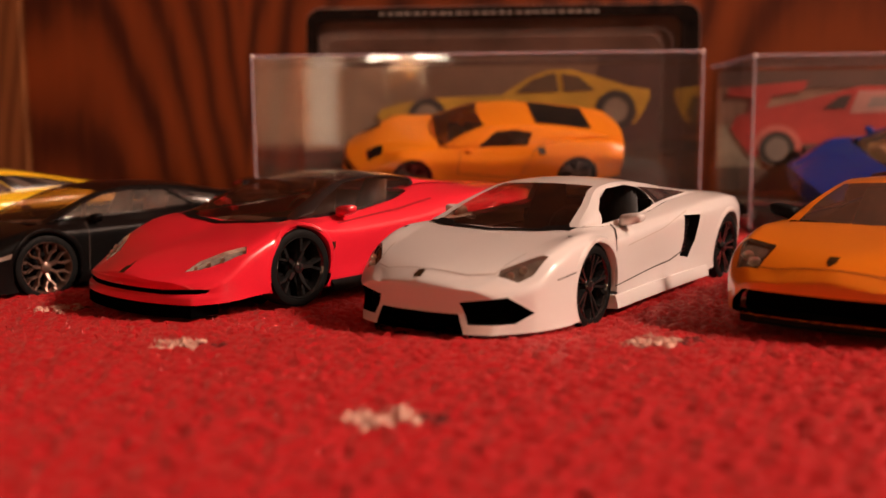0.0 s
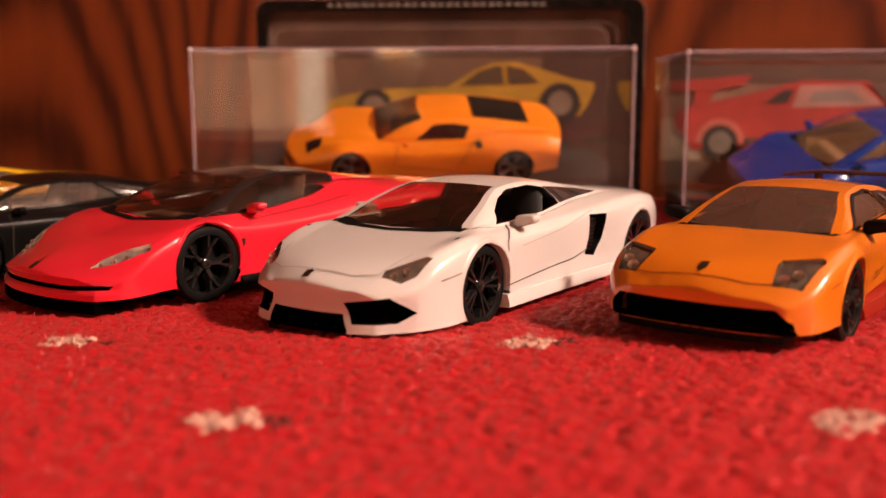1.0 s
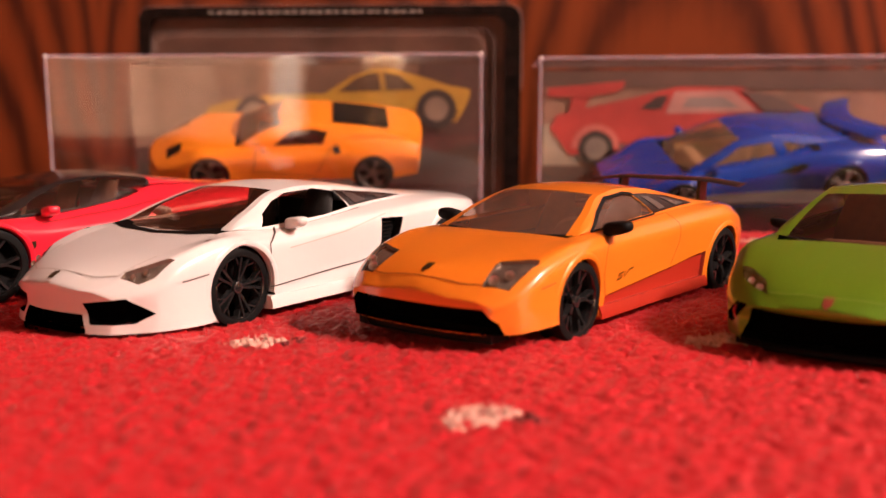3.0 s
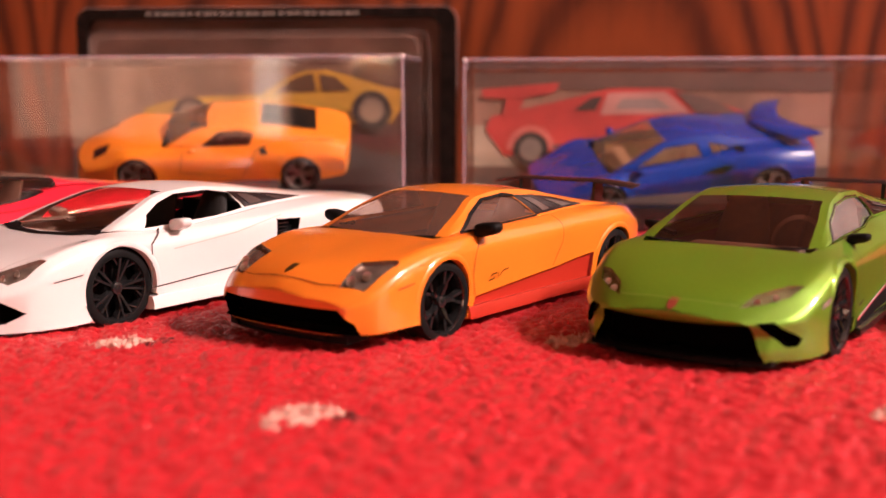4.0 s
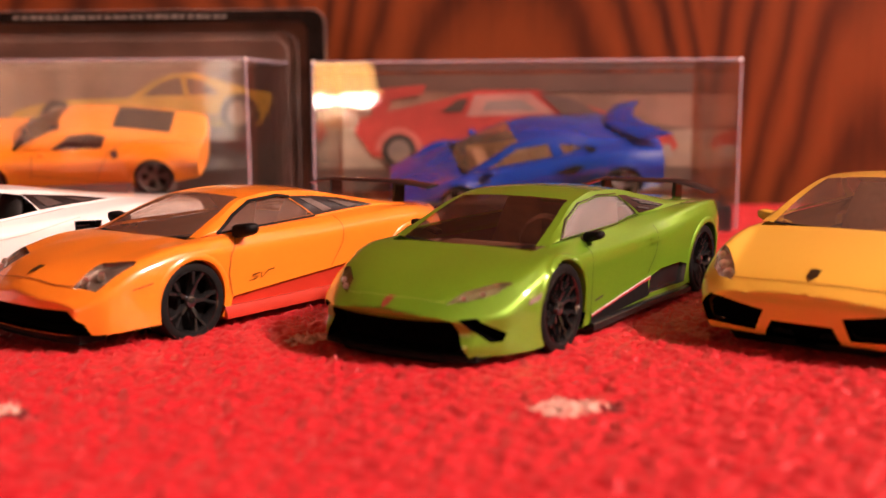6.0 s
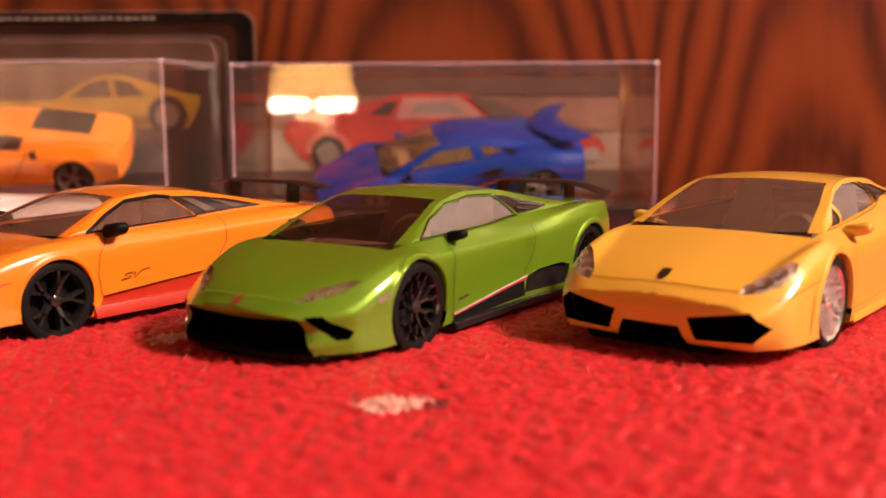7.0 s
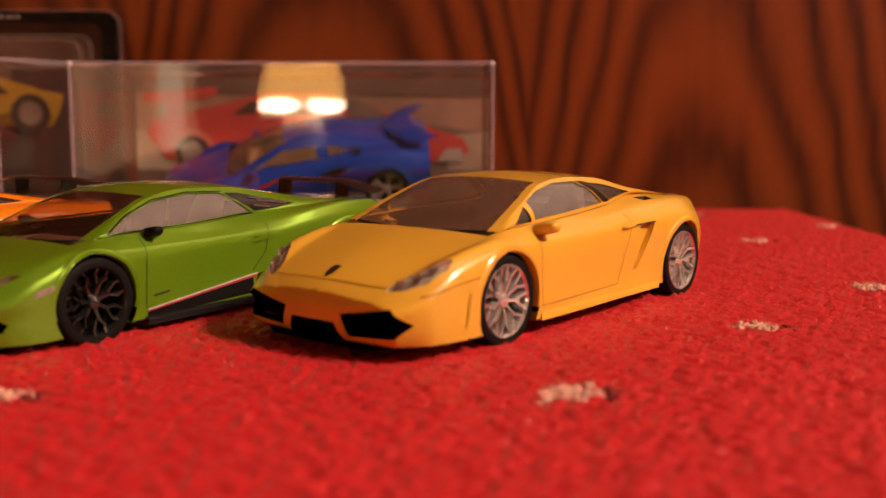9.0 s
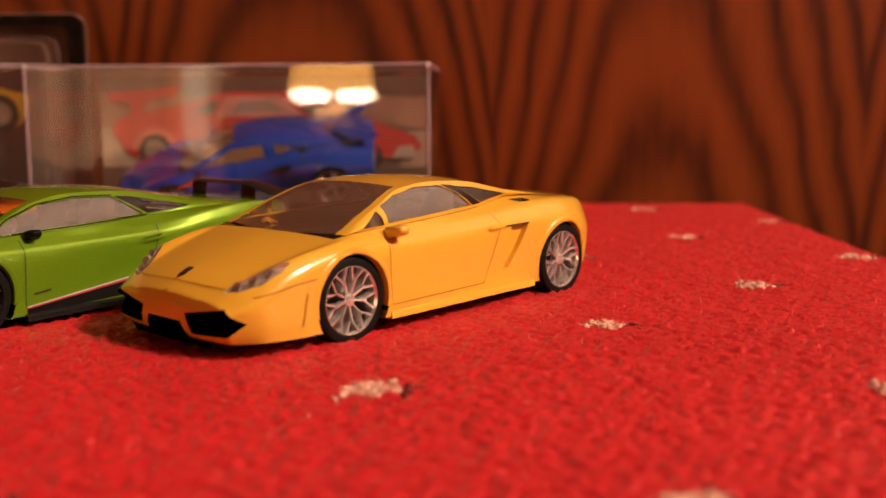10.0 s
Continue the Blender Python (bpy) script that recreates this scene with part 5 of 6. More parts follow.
wedge_spec = dict(COMMON, L=4.14, rim="five", rim_mat=plain("pale_rim", (0.45, 0.40, 0.36), 0.35, 0.7), nose_sweep=0.18, tail_sweep=0.10, bow=0.16, front_glass=AMBER,
    interior=plain("tan_interior", (0.50, 0.32, 0.20), 0.7), mirror_mat=BLUE,
    zc=[(0, 0.42), (0.3, 0.50), (0.9, 0.63), (1.2, 0.70), (2.2, 0.85), (3.4, 0.90), (4.0, 0.90), (4.14, 0.84)],
    yb=[(0, 0.50), (0.5, 0.58), (1.15, 0.66), (1.6, 0.71), (2.4, 0.70), (3.0, 0.62), (4.14, 0.55)],
    zb=[(0, 0.42), (0.5, 0.555), (1.15, 0.710), (1.6, 0.735), (2.4, 0.800), (3.0, 0.88), (3.6, 0.90), (4.14, 0.83)],
    zs=[(0, 0.41), (0.35, 0.52), (0.93, 0.70), (1.4, 0.70), (2.4, 0.76), (3.0, 0.84), (3.4, 0.87), (4.14, 0.80)],
    ws=[(0, 0.68), (0.4, 0.74), (0.93, 0.82), (1.5, 0.79), (2.4, 0.79), (3.3, 0.86), (4.14, 0.83)],
    zm=[(0, 0.34), (0.3, 0.43), (0.6, 0.55), (0.93, 0.65), (1.5, 0.55), (2.4, 0.60), (3.1, 0.67), (3.38, 0.70), (4.14, 0.60)],
    wm=[(0, 0.82), (0.2, 0.88), (0.93, 0.96), (1.5, 0.90), (2.4, 0.90), (3.0, 0.97), (3.38, 1.0), (4.14, 0.97)],
    wn=[(0, 0.82), (0.3, 0.90), (0.93, 0.96), (1.5, 0.86), (2.6, 0.86), (3.38, 0.99), (4.14, 0.96)], zn=[(0, 0.25), (1.4, 0.28), (2.8, 0.30), (4.14, 0.38)],
    wl=[(0, 0.80), (0.3, 0.88), (0.93, 0.94), (1.5, 0.85), (2.6, 0.85), (3.38, 0.96), (4.14, 0.94)], zl=[(0, 0.15), (0.6, 0.15), (1.4, 0.14), (2.8, 0.15), (4.14, 0.28)],
    g0=1.15, g1=3.95, roof=(1.95, 2.5), cabin=(1.0, 2.75),
    ey=[(1.15, 0.66), (1.5, 0.60), (1.95, 0.50), (2.4, 0.48), (3.0, 0.50), (3.95, 0.52)],
    ez=[(1.15, 0.712), (1.5, 0.86), (1.95, 1.03), (2.3, 1.065), (2.7, 1.04), (3.3, 0.95), (3.95, 0.89)],
    arches=[(0.93, 0.33, 0.325), (3.38, 0.335, 0.345)], hubs=[(0.93, 0.33, 0.305), (3.38, 0.335, 0.325)], track=(0.955, 0.985),
    mirror=(1.46, 0.86, 0.74),
    windows=[([(1.42, 0.755), (1.90, 0.965), (2.36, 0.990), (2.42, 0.830)], AMBER), ([(2.54, 0.975), (2.72, 0.955), (2.92, 0.895), (2.58, 0.845)], AMBER)],
    details=[
    ("headlight", "front", [[(0.48, 0.35), (0.76, 0.36), (0.76, 0.405), (0.48, 0.405)]], CHROME, True, "clear front lamp"),
    ("vent", "side", [[(2.34, 0.63), (2.72, 0.73), (2.86, 0.71), (2.66, 0.60)]], BLACK, True, "black side duct"),
    ("intake", "side", [[(2.86, 0.925), (3.04, 0.905), (3.06, 0.86), (2.95, 0.85)]], BLACK, True, "black air intake behind the window"),
    ("seam", "side", side_line((1.40, 0.70), (1.40, 0.30), (2.50, 0.30), (2.60, 0.72), w=0.012), SEAM, True, ""),
], extras=[wing(3.42, 1.00, 0.78, 0.44, BLUE, 0.34, 0.02, "blue swept rear wing", 0.80, sweep=0.36)])


# ---- setting ----
def structure(ob, label, category):
    return tagged(ob, label, category, kind="structure")


wall = finish(boxed(-0.131, 1.6, 0.420, 0.445, -0.75, 1.6), "wall_north", WOOD, smooth=0)
structure(wall, "dark reddish-brown wood veneer panel with arched grain", "wall")
stile = finish(boxed(-1.4, -0.1315, 0.417, 0.445, -0.75, 1.6, 0.001), "wall_west", WOOD_PALE, smooth=0)
structure(stile, "lighter brown wooden panel beside the dark veneer", "wall")
room = bmesh.new()
box(room, -1.43, -1.40, -3.0, 0.445, -0.75, 1.6)
structure(finish(room, "wall_left_room", plain("room_plaster", (0.09, 0.055, 0.035), 0.9, scale=6), smooth=0), "plain warm plaster wall of the room", "wall")
structure(finish(boxed(1.60, 1.63, -3.0, 0.445, -0.75, 1.6), "wall_right_room", plain("room_plaster_2", (0.09, 0.055, 0.035), 0.9, scale=6), smooth=0), "plain warm plaster wall of the room", "wall")
structure(finish(boxed(-1.43, 1.63, -3.03, -3.0, -0.75, 1.6), "wall_south", plain("room_paper", (0.11, 0.065, 0.04), 0.9, scale=6), smooth=0), "dim brown wall at the far end of the room", "wall")
structure(finish(boxed(-1.43, 1.63, -3.03, 0.445, 1.6, 1.63), "ceiling", plain("ceiling_paint", (0.10, 0.065, 0.045), 0.9, scale=6), smooth=0), "plain warm ceiling of the room", "ceiling")
structure(finish(boxed(-1.43, 1.63, -3.03, 0.445, -0.78, -0.75), "floor", plain("room_floor", (0.12, 0.06, 0.035), 0.5, scale=12), smooth=0), "dim brown floor of the room", "floor")
cabinet = finish(boxed(-0.75, 0.388, -0.12, 0.385, -0.74, -0.0062, 0.002), "cabinet", WOOD, smooth=0)
tagged(cabinet, "dark wooden cabinet under the red carpet", "cabinet")

# carpet
CX0, CX1, CY0, CY1 = -0.30, 0.392, -0.02, 0.390
carpet = new("carpet")
tagged(carpet, "red looped wool carpet with cream flecks", "carpet")


def sag(x, y=0.3):
    """The carpet dips a little towards its far end, under the cars and cases."""
    dip = np.interp(np.asarray(x, float), [-0.06, -0.03, 0.0, 0.03, 0.09, 0.13, 0.17], [-0.0032, -0.0028, -0.0020, -0.0016, -0.0014, -0.0006, 0.0])
    t = np.clip((np.asarray(y, float) - 0.135) / 0.045, 0, 1)
    return dip * t * t * (3 - 2 * t)


bm = bmesh.new()
xs = [CX0 - 0.3 + (CX1 - CX0 + 0.3) * k / 70 for k in range(71)]
grid_faces(bm, [[(x, CY0 - 0.08, -0.0045), (x, CY1, -0.0045), (x, CY1, -0.006), (x, CY0 - 0.08, -0.006)] for x in xs], close=True)
bm.faces.new([bm.verts.new(p) for p in ((CX1, CY0 - 0.08, -0.0008), (CX1, CY1, -0.0008), (CX1, CY1, -0.006), (CX1, CY0 - 0.08, -0.006))])
part("backing", bm, RED_BASE, carpet)


def knots(p):
    """The weave: rows of knots that swell and sink, a little out of line."""
    x, y = p[:, 0], p[:, 1]
    u = x + 0.0009 * np.sin(y * 610) + 0.0006 * np.sin(y * 1730 + x * 300)
    v = y + 0.0008 * np.sin(x * 540) + 0.0006 * np.sin(x * 1510 - y * 410)
    return 0.00028 * np.sin(u * 2 * math.pi / 0.0036) * np.sin(v * 2 * math.pi / 0.0042) + 0.00012 * np.sin(u * 900 + v * 1300)


def tufts(places, name, material, parent, radius, height, seed, label=""):
    """Rounded loops of yarn, each a small leaning dome."""
    rng = np.random.default_rng(seed)
    n = len(places)
    p = np.array(places, float)
    rad = radius * rng.uniform(0.8, 1.25, n)
    hi = height + rng.normal(0, 0.00010, n) + sag(p[:, 0], p[:, 1]) + knots(p)
    ang = rng.uniform(0, 2 * math.pi, n)
    sq = rng.uniform(0.6, 1.0, n)
    lean = rng.normal(0, radius * 0.45, (n, 2))
    k = 4
    a = np.arange(k) * 2 * math.pi / k
    verts = np.zeros((n, 2 * k + 1, 3))
    for ring, (rr, zz, ll) in enumerate(((1.15, -0.00060, 0.0), (0.84, -0.00014, 0.7))):
        cx = np.cos(a)[None, :] * (rad * rr)[:, None]
        cy = np.sin(a)[None, :] * (rad * rr * sq)[:, None]
        verts[:, ring * k:(ring + 1) * k, 0] = p[:, 0:1] + cx * np.cos(ang)[:, None] - cy * np.sin(ang)[:, None] + ll * lean[:, 0:1]
        verts[:, ring * k:(ring + 1) * k, 1] = p[:, 1:2] + cx * np.sin(ang)[:, None] + cy * np.cos(ang)[:, None] + ll * lean[:, 1:2]
        verts[:, ring * k:(ring + 1) * k, 2] = (zz + hi)[:, None]
    verts[:, 2 * k, 0] = p[:, 0] + lean[:, 0]
    verts[:, 2 * k, 1] = p[:, 1] + lean[:, 1]
    verts[:, 2 * k, 2] = hi
    quads = [(j, (j + 1) % k, k + (j + 1) % k, k + j) for j in range(k)]
    tris = [(k + j, k + (j + 1) % k, 2 * k) for j in range(k)]
    step = (np.arange(n) * (2 * k + 1))[:, None, None]
    q = (np.array(quads)[None] + step).reshape(-1, 4)
    t = (np.array(tris)[None] + step).reshape(-1, 3)
    me = bpy.data.meshes.new(name)
    me.vertices.add(n * (2 * k + 1))
    me.vertices.foreach_set("co", verts.reshape(-1))
    me.loops.add(q.size + t.size)
    me.loops.foreach_set("vertex_index", np.concatenate([q.reshape(-1), t.reshape(-1)]).astype(np.int32))
    me.polygons.add(len(q) + len(t))
    starts = np.concatenate([np.arange(len(q)) * 4, q.size + np.arange(len(t)) * 3]).astype(np.int32)
    me.polygons.foreach_set("loop_start", starts)
    me.update(calc_edges=True)
    me.polygons.foreach_set("use_smooth", np.ones(len(q) + len(t), bool))
    me.materials.append(material)
    ob = new(name, me)
    ob.parent = parent
    if label:
        ob["label"] = label
    return ob


def fleck_sites():
    """The woven flecks stand in staggered rows."""
    for row in range(-2, 8):
        for col in range(-5, 6):
            x = 0.0572 + 0.0729 * col + (0.0364 if row % 2 else 0.0)
            yield x, 0.1100 + 0.0403 * row + 0.042 * (x - 0.0578)


SITES = [(x, y) for x, y in fleck_sites() if CX0 < x < CX1 - 0.004 and 0.03 < y < CY1 - 0.004]
PITCH = 0.00145
rng = np.random.default_rng(4)
nx, ny = int((CX1 - CX0) / PITCH), int((CY1 - CY0) / PITCH)
gx, gy = np.meshgrid(np.arange(nx), np.arange(ny))
pts = np.stack([CX0 + (gx + 0.5 * (gy % 2)) * PITCH, CY0 + gy * PITCH], -1).reshape(-1, 2) + rng.normal(0, 0.00032, (nx * ny, 2))
pts = pts[(pts[:, 0] < CX1) & (pts[:, 1] < CY1) & (pts[:, 1] > 0.065) & (pts[:, 0] > -0.21)]
keep = np.ones(len(pts), bool)
flecks = []
for sx, sy in SITES:
    turn = rng.normal(-0.12, 0.15)
    ox, oy = pts[:, 0] - sx, pts[:, 1] - sy
    wave = 0.0009 * np.sin(ox * 1500 + rng.uniform(0, 6))
    cream = (ox / (0.0043 * rng.uniform(0.9, 1.1))) ** 2 + ((oy + turn * ox + wave) / (0.0030 * rng.uniform(0.85, 1.15))) ** 2 < 1
    dark = (~cream) & (((ox - 0.0054) / 0.0021) ** 2 + (oy / 0.0018) ** 2 < 1)
    flecks.append((pts[cream], pts[dark]))
    keep &= ~(cream | dark)


def fibres(places, name, material, parent, height, length, seed, label):
    """Loose ends of wool: thin leaning slivers that stand out of the loops."""
    rng = np.random.default_rng(seed)
    p = np.array(places, float)
    n = len(p)
    a, tilt = rng.uniform(0, 2 * math.pi, n), rng.uniform(0.25, 1.2, n)
    ln = length * rng.uniform(0.5, 1.3, n)
    side = np.stack([-np.sin(a), np.cos(a), np.zeros(n)], -1) * (0.00010 * rng.uniform(0.6, 1.5, n))[:, None]
    base = np.column_stack([p, height - 0.0004 + sag(p[:, 0], p[:, 1]) + knots(p)])
    tip = base + np.stack([np.cos(a) * np.sin(tilt), np.sin(a) * np.sin(tilt), np.cos(tilt)], -1) * ln[:, None]
    verts = np.stack([base - side, base + side, tip], 1).reshape(-1, 3)
    me = bpy.data.meshes.new(name)
    me.vertices.add(3 * n)
    me.vertices.foreach_set("co", verts.reshape(-1))
    me.loops.add(3 * n)
    me.loops.foreach_set("vertex_index", np.arange(3 * n, dtype=np.int32))
    me.polygons.add(n)
    me.polygons.foreach_set("loop_start", np.arange(0, 3 * n, 3, dtype=np.int32))
    me.update(calc_edges=True)
    me.materials.append(material)
    ob = new(name, me)
    ob.parent = parent
    ob["label"] = label
    ob["kind"] = "stuff"
    return ob


def loops(p, pitch):
    """Rounded loops of yarn on an uneven lattice: 1 on a crown, 0 in the joints between."""
    rng = np.random.default_rng(12)
    cx, cy = p[:, 0] / pitch, p[:, 1] / pitch
    ix, iy = np.floor(cx).astype(int), np.floor(cy).astype(int)
    ox, oy = ix.min() - 2, iy.min() - 2
    shape = (ix.max() - ox + 4, iy.max() - oy + 4)
    jx, jy, size = rng.uniform(0.1, 0.9, shape), rng.uniform(0.1, 0.9, shape), rng.uniform(0.75, 1.1, shape)
    best = np.zeros(len(p))
    for dx in (-1, 0, 1):
        for dy in (-1, 0, 1):
            a, b = ix + dx, iy + dy
            qx = cx - a - jx[a - ox, b - oy]
            qy = cy - b - jy[a - ox, b - oy]
            best = np.maximum(best, (1 - (qx * qx + qy * qy) / 0.95) * size[a - ox, b - oy])
    return best


def weave(step):
    """The pile: a fine sheet that rises over every loop of yarn."""
    xs = np.arange(-0.215, CX1, step)
    ys = np.arange(0.06, CY1, step)
    gx2, gy2 = np.meshgrid(xs, ys)
    p = np.stack([gx2.ravel(), gy2.ravel()], -1)
    z = -0.00126 + sag(p[:, 0], p[:, 1]) + 1.5 * knots(p) + 0.00060 * loops(p, 0.00170) + 0.00022 * loops(p + 0.3, 0.00090)
    nx2, ny2 = len(xs), len(ys)
    i = (np.arange(ny2 - 1)[:, None] * nx2 + np.arange(nx2 - 1)[None]).ravel()
    q = np.stack([i, i + 1, i + 1 + nx2, i + nx2], -1)
    me = bpy.data.meshes.new("carpet_surface")
    me.vertices.add(len(p))
    me.vertices.foreach_set("co", np.column_stack([p, z]).ravel())
    me.loops.add(q.size)
    me.loops.foreach_set("vertex_index", q.ravel().astype(np.int32))
    me.polygons.add(len(q))
    me.polygons.foreach_set("loop_start", (np.arange(len(q)) * 4).astype(np.int32))
    me.update(calc_edges=True)
    me.polygons.foreach_set("use_smooth", np.ones(len(q), bool))
    me.materials.append(RED_YARN)
    ob = new("carpet_surface", me)
    ob.parent = carpet
    ob["label"] = "red wool loops"
    ob["kind"] = "stuff"
    return ob


weave(0.00055)
red = pts[keep]
fine = np.concatenate([red + rng.normal(0, 0.0007, red.shape) for _ in range(3)])
fine = fine[fine[:, 0] < CX1]
fibres(fine, "carpet_fuzz", RED_FUZZ, carpet, -0.0004, 0.0009, 6, "fuzzy red wool ends")
for k, (c, d) in enumerate(flecks):
    if len(c) > 3:
        more = np.concatenate([c + rng.normal(0, 0.0006, c.shape) for _ in range(4)])
        tufts(more, "cream_fleck", CREAM_YARN, carpet, 0.00066, -0.00022, 50 + k, "cream wool fleck")["kind"] = "stuff"
        fibres(np.concatenate([c + rng.normal(0, 0.0006, c.shape) for _ in range(12)]), "cream_fuzz", CREAM_FUZZ, carpet, -0.0001, 0.0008, 150 + k, "fuzzy cream wool ends")
    if len(d) > 1:
        more = np.concatenate([d + rng.normal(0, 0.0004, d.shape) for _ in range(2)])
        tufts(more, "dark_fleck", DARK_YARN, carpet, 0.0008, -0.00035, 90 + k, "dark wool beside the fleck")["kind"] = "stuff"

# ---- display cases ----
def acrylic_box(name, x0, x1, y0, y1, z0, z1, label, ramp):
    """A clear cover over a black plinth, with a printed card at its back."""
    case = new(name)
    tagged(case, label, "display case")
    t = 0.0012
    part("plinth", boxed(x0 + 0.001, x1 - 0.001, y0 + 0.001, y1 - 0.001, z0, z0 + 0.011, 0.001), BLACK_GLOSS, case, "glossy black plinth")
    prism = bmesh.new()
    ya, yb, za = y0 + 0.004, y1 - 0.006, z0 + 0.0112
    rows = [[(x, ya, za), (x, ya, za + ramp), (x, yb, za + ramp + (yb - ya) * 0.33), (x, yb, za)] for x in (x0 + 0.030, x1 - 0.040)]
    vs = grid_faces(prism, rows, close=True)
    prism.faces.new(vs[0])
    prism.faces.new(list(reversed(vs[1])))
    part("ramp", prism, plain("ramp_grey", (0.05, 0.030, 0.022), 0.7, vary=0.4, scale=120), case, "dark sloping stand")
    for nm, b in (("front_pane", (x0, x1, y0, y0 + t, z0 + 0.004, z1)), ("back_pane", (x0, x1, y1 - t, y1, z0 + 0.004, z1)),
                  ("side_pane", (x0, x0 + t, y0 + t, y1 - t, z0 + 0.004, z1)), ("side_pane", (x1 - t, x1, y0 + t, y1 - t, z0 + 0.004, z1)),
                  ("top_pane", (x0 + t, x1 - t, y0 + t, y1 - t, z1 - t, z1))):
        ob = part(nm, boxed(*b), ACRYLIC, case, smooth=0)
        ob.visible_shadow = False
    e = 0.0006
    for nm, b in (("edge", (x0 - 0.0003, x0 + e, y0 - 0.0003, y0 + e, z0 + 0.004, z1)), ("edge", (x1 - e, x1 + 0.0003, y0 - 0.0003, y0 + e, z0 + 0.004, z1)),
                  ("edge", (x0, x1, y0 - 0.0003, y0 + e, z1 - e, z1 + 0.0003)), ("edge", (x0 - 0.0003, x0 + e, y0, y1, z1 - e, z1 + 0.0003)),
                  ("edge", (x1 - e, x1 + 0.0003, y0, y1, z1 - e, z1 + 0.0003)), ("edge", (x0, x1, y1 - e, y1 + 0.0003, z1 - e, z1 + 0.0003))):
        ob = part(nm, boxed(*b, 0.0003), EDGE_ACRYLIC, case, "frosted edge of the acrylic")
        ob.visible_shadow = False
    # small pale beads added to imitate the glints on the front top corners
    for cx in (x0 + 0.0003, x1 - 0.0003):
        t = bmesh.new()
        bmesh.ops.create_uvsphere(t, u_segments=12, v_segments=8, radius=0.00075)
        bmesh.ops.translate(t, verts=t.verts, vec=(cx, y0 + 0.0003, z1 - 0.0003))
        ob = part("corner", t, CORNER_GLINT, case, "pale bead added for the glint on the corner")
        ob.visible_shadow = False
    return case


def picture(card, name, polys, y, col, label=""):
    bm = bmesh.new()
    for p in polys:
        bm.faces.new([bm.verts.new((a, y, b)) for a, b in p])
    return part(name, bm, plain("print_" + name, col, 0.6, vary=0.25, scale=60), card, label, smooth=0)


def place(poly, x, z, sx, sz):
    return [(x + a * sx, z + b * sz) for a, b in poly]


case_a = acrylic_box("display_case", -0.0005, 0.1270, 0.2870, 0.3540, -0.0035, 0.0520, "clear acrylic display case with an orange model car inside", 0.0035)
case_b = acrylic_box("display_case", 0.1440, 0.2725, 0.2985, 0.3575, -0.0035, 0.0515, "clear acrylic display case with a blue model car inside", 0.0005)

# printed cards at the back of the cases
card_a = finish(boxed(0.0012, 0.1253, 0.3515, 0.3525, 0.008, 0.0500), "printed_card", plain("card_paper_a", (0.15, 0.080, 0.050), 0.6, vary=0.3, scale=45), smooth=0)
tagged(card_a, "printed backing card showing a yellow sports car", "card")
picture(card_a, "road", [[(0.0012, 0.008), (0.1253, 0.008), (0.1253, 0.024), (0.0012, 0.021)]], 0.3511, (0.06, 0.035, 0.025))
picture(card_a, "print_dusk", [[(0.098, 0.0235), (0.1253, 0.0240), (0.1253, 0.0500), (0.104, 0.0500)]], 0.3513, (0.065, 0.026, 0.020))
# pale patch on the left: the pane's reflection painted onto the card
picture(card_a, "print_wall_or_glare", [[(0.0012, 0.0210), (0.036, 0.0222), (0.030, 0.0500), (0.0012, 0.0500)]], 0.3513, (0.24, 0.15, 0.10))
side_car = [(0, 0.28), (0.02, 0.40), (0.08, 0.48), (0.20, 0.56), (0.30, 0.58), (0.46, 0.60), (0.56, 0.86), (0.63, 0.97), (0.71, 0.98), (0.80, 0.88), (0.92, 0.72), (1.0, 0.66), (1.0, 0.55), (0.98, 0.35), (0.95, 0.16), (0.06, 0.14)]
picture(card_a, "yellow_car_print", [place(side_car, 0.0272, 0.0265, 0.0945, 0.0225)], 0.3508, (0.48, 0.26, 0.02), "printed yellow car")
picture(card_a, "print_windows", [place([(0.51, 0.63), (0.58, 0.84), (0.64, 0.92), (0.66, 0.92), (0.67, 0.64)], 0.0272, 0.0265, 0.0945, 0.0225), place([(0.69, 0.64), (0.68, 0.92), (0.74, 0.88), (0.80, 0.66)], 0.0272, 0.0265, 0.0945, 0.0225)], 0.3505, (0.09, 0.045, 0.02))
picture(card_a, "print_shade", [place([(0.04, 0.30), (0.96, 0.36), (0.95, 0.18), (0.06, 0.16)], 0.0272, 0.0265, 0.0945, 0.0225)], 0.3506, (0.20, 0.095, 0.01))
picture(card_a, "print_wheel", [disc(0.0450, 0.0330, 0.0066)], 0.3504, (0.03, 0.02, 0.018))
picture(card_a, "print_wheel", [disc(0.1100, 0.0345, 0.0070)], 0.3504, (0.03, 0.02, 0.018))
picture(card_a, "print_hub", [disc(0.0450, 0.0330, 0.0040)], 0.3502, (0.22, 0.15, 0.11))
picture(card_a, "print_hub", [disc(0.1100, 0.0345, 0.0042)], 0.3502, (0.22, 0.15, 0.11))

card_b = finish(boxed(0.1458, 0.2708, 0.3545, 0.3555, 0.008, 0.0496), "printed_card", plain("card_paper_b", (0.21, 0.105, 0.068), 0.6, vary=0.5, scale=32), smooth=0)
tagged(card_b, "printed backing card showing a red sports car", "card")
picture(card_b, "road", [[(0.1458, 0.008), (0.2708, 0.008), (0.2708, 0.0165), (0.1458, 0.0165)]], 0.3541, (0.10, 0.06, 0.04))
# here the pale rectangle is the printed wall
picture(card_b, "print_wall_or_glare", [[(0.1458, 0.0165), (0.1615, 0.0165), (0.1615, 0.0310), (0.1458, 0.0310)]], 0.3542, (0.32, 0.24, 0.17))
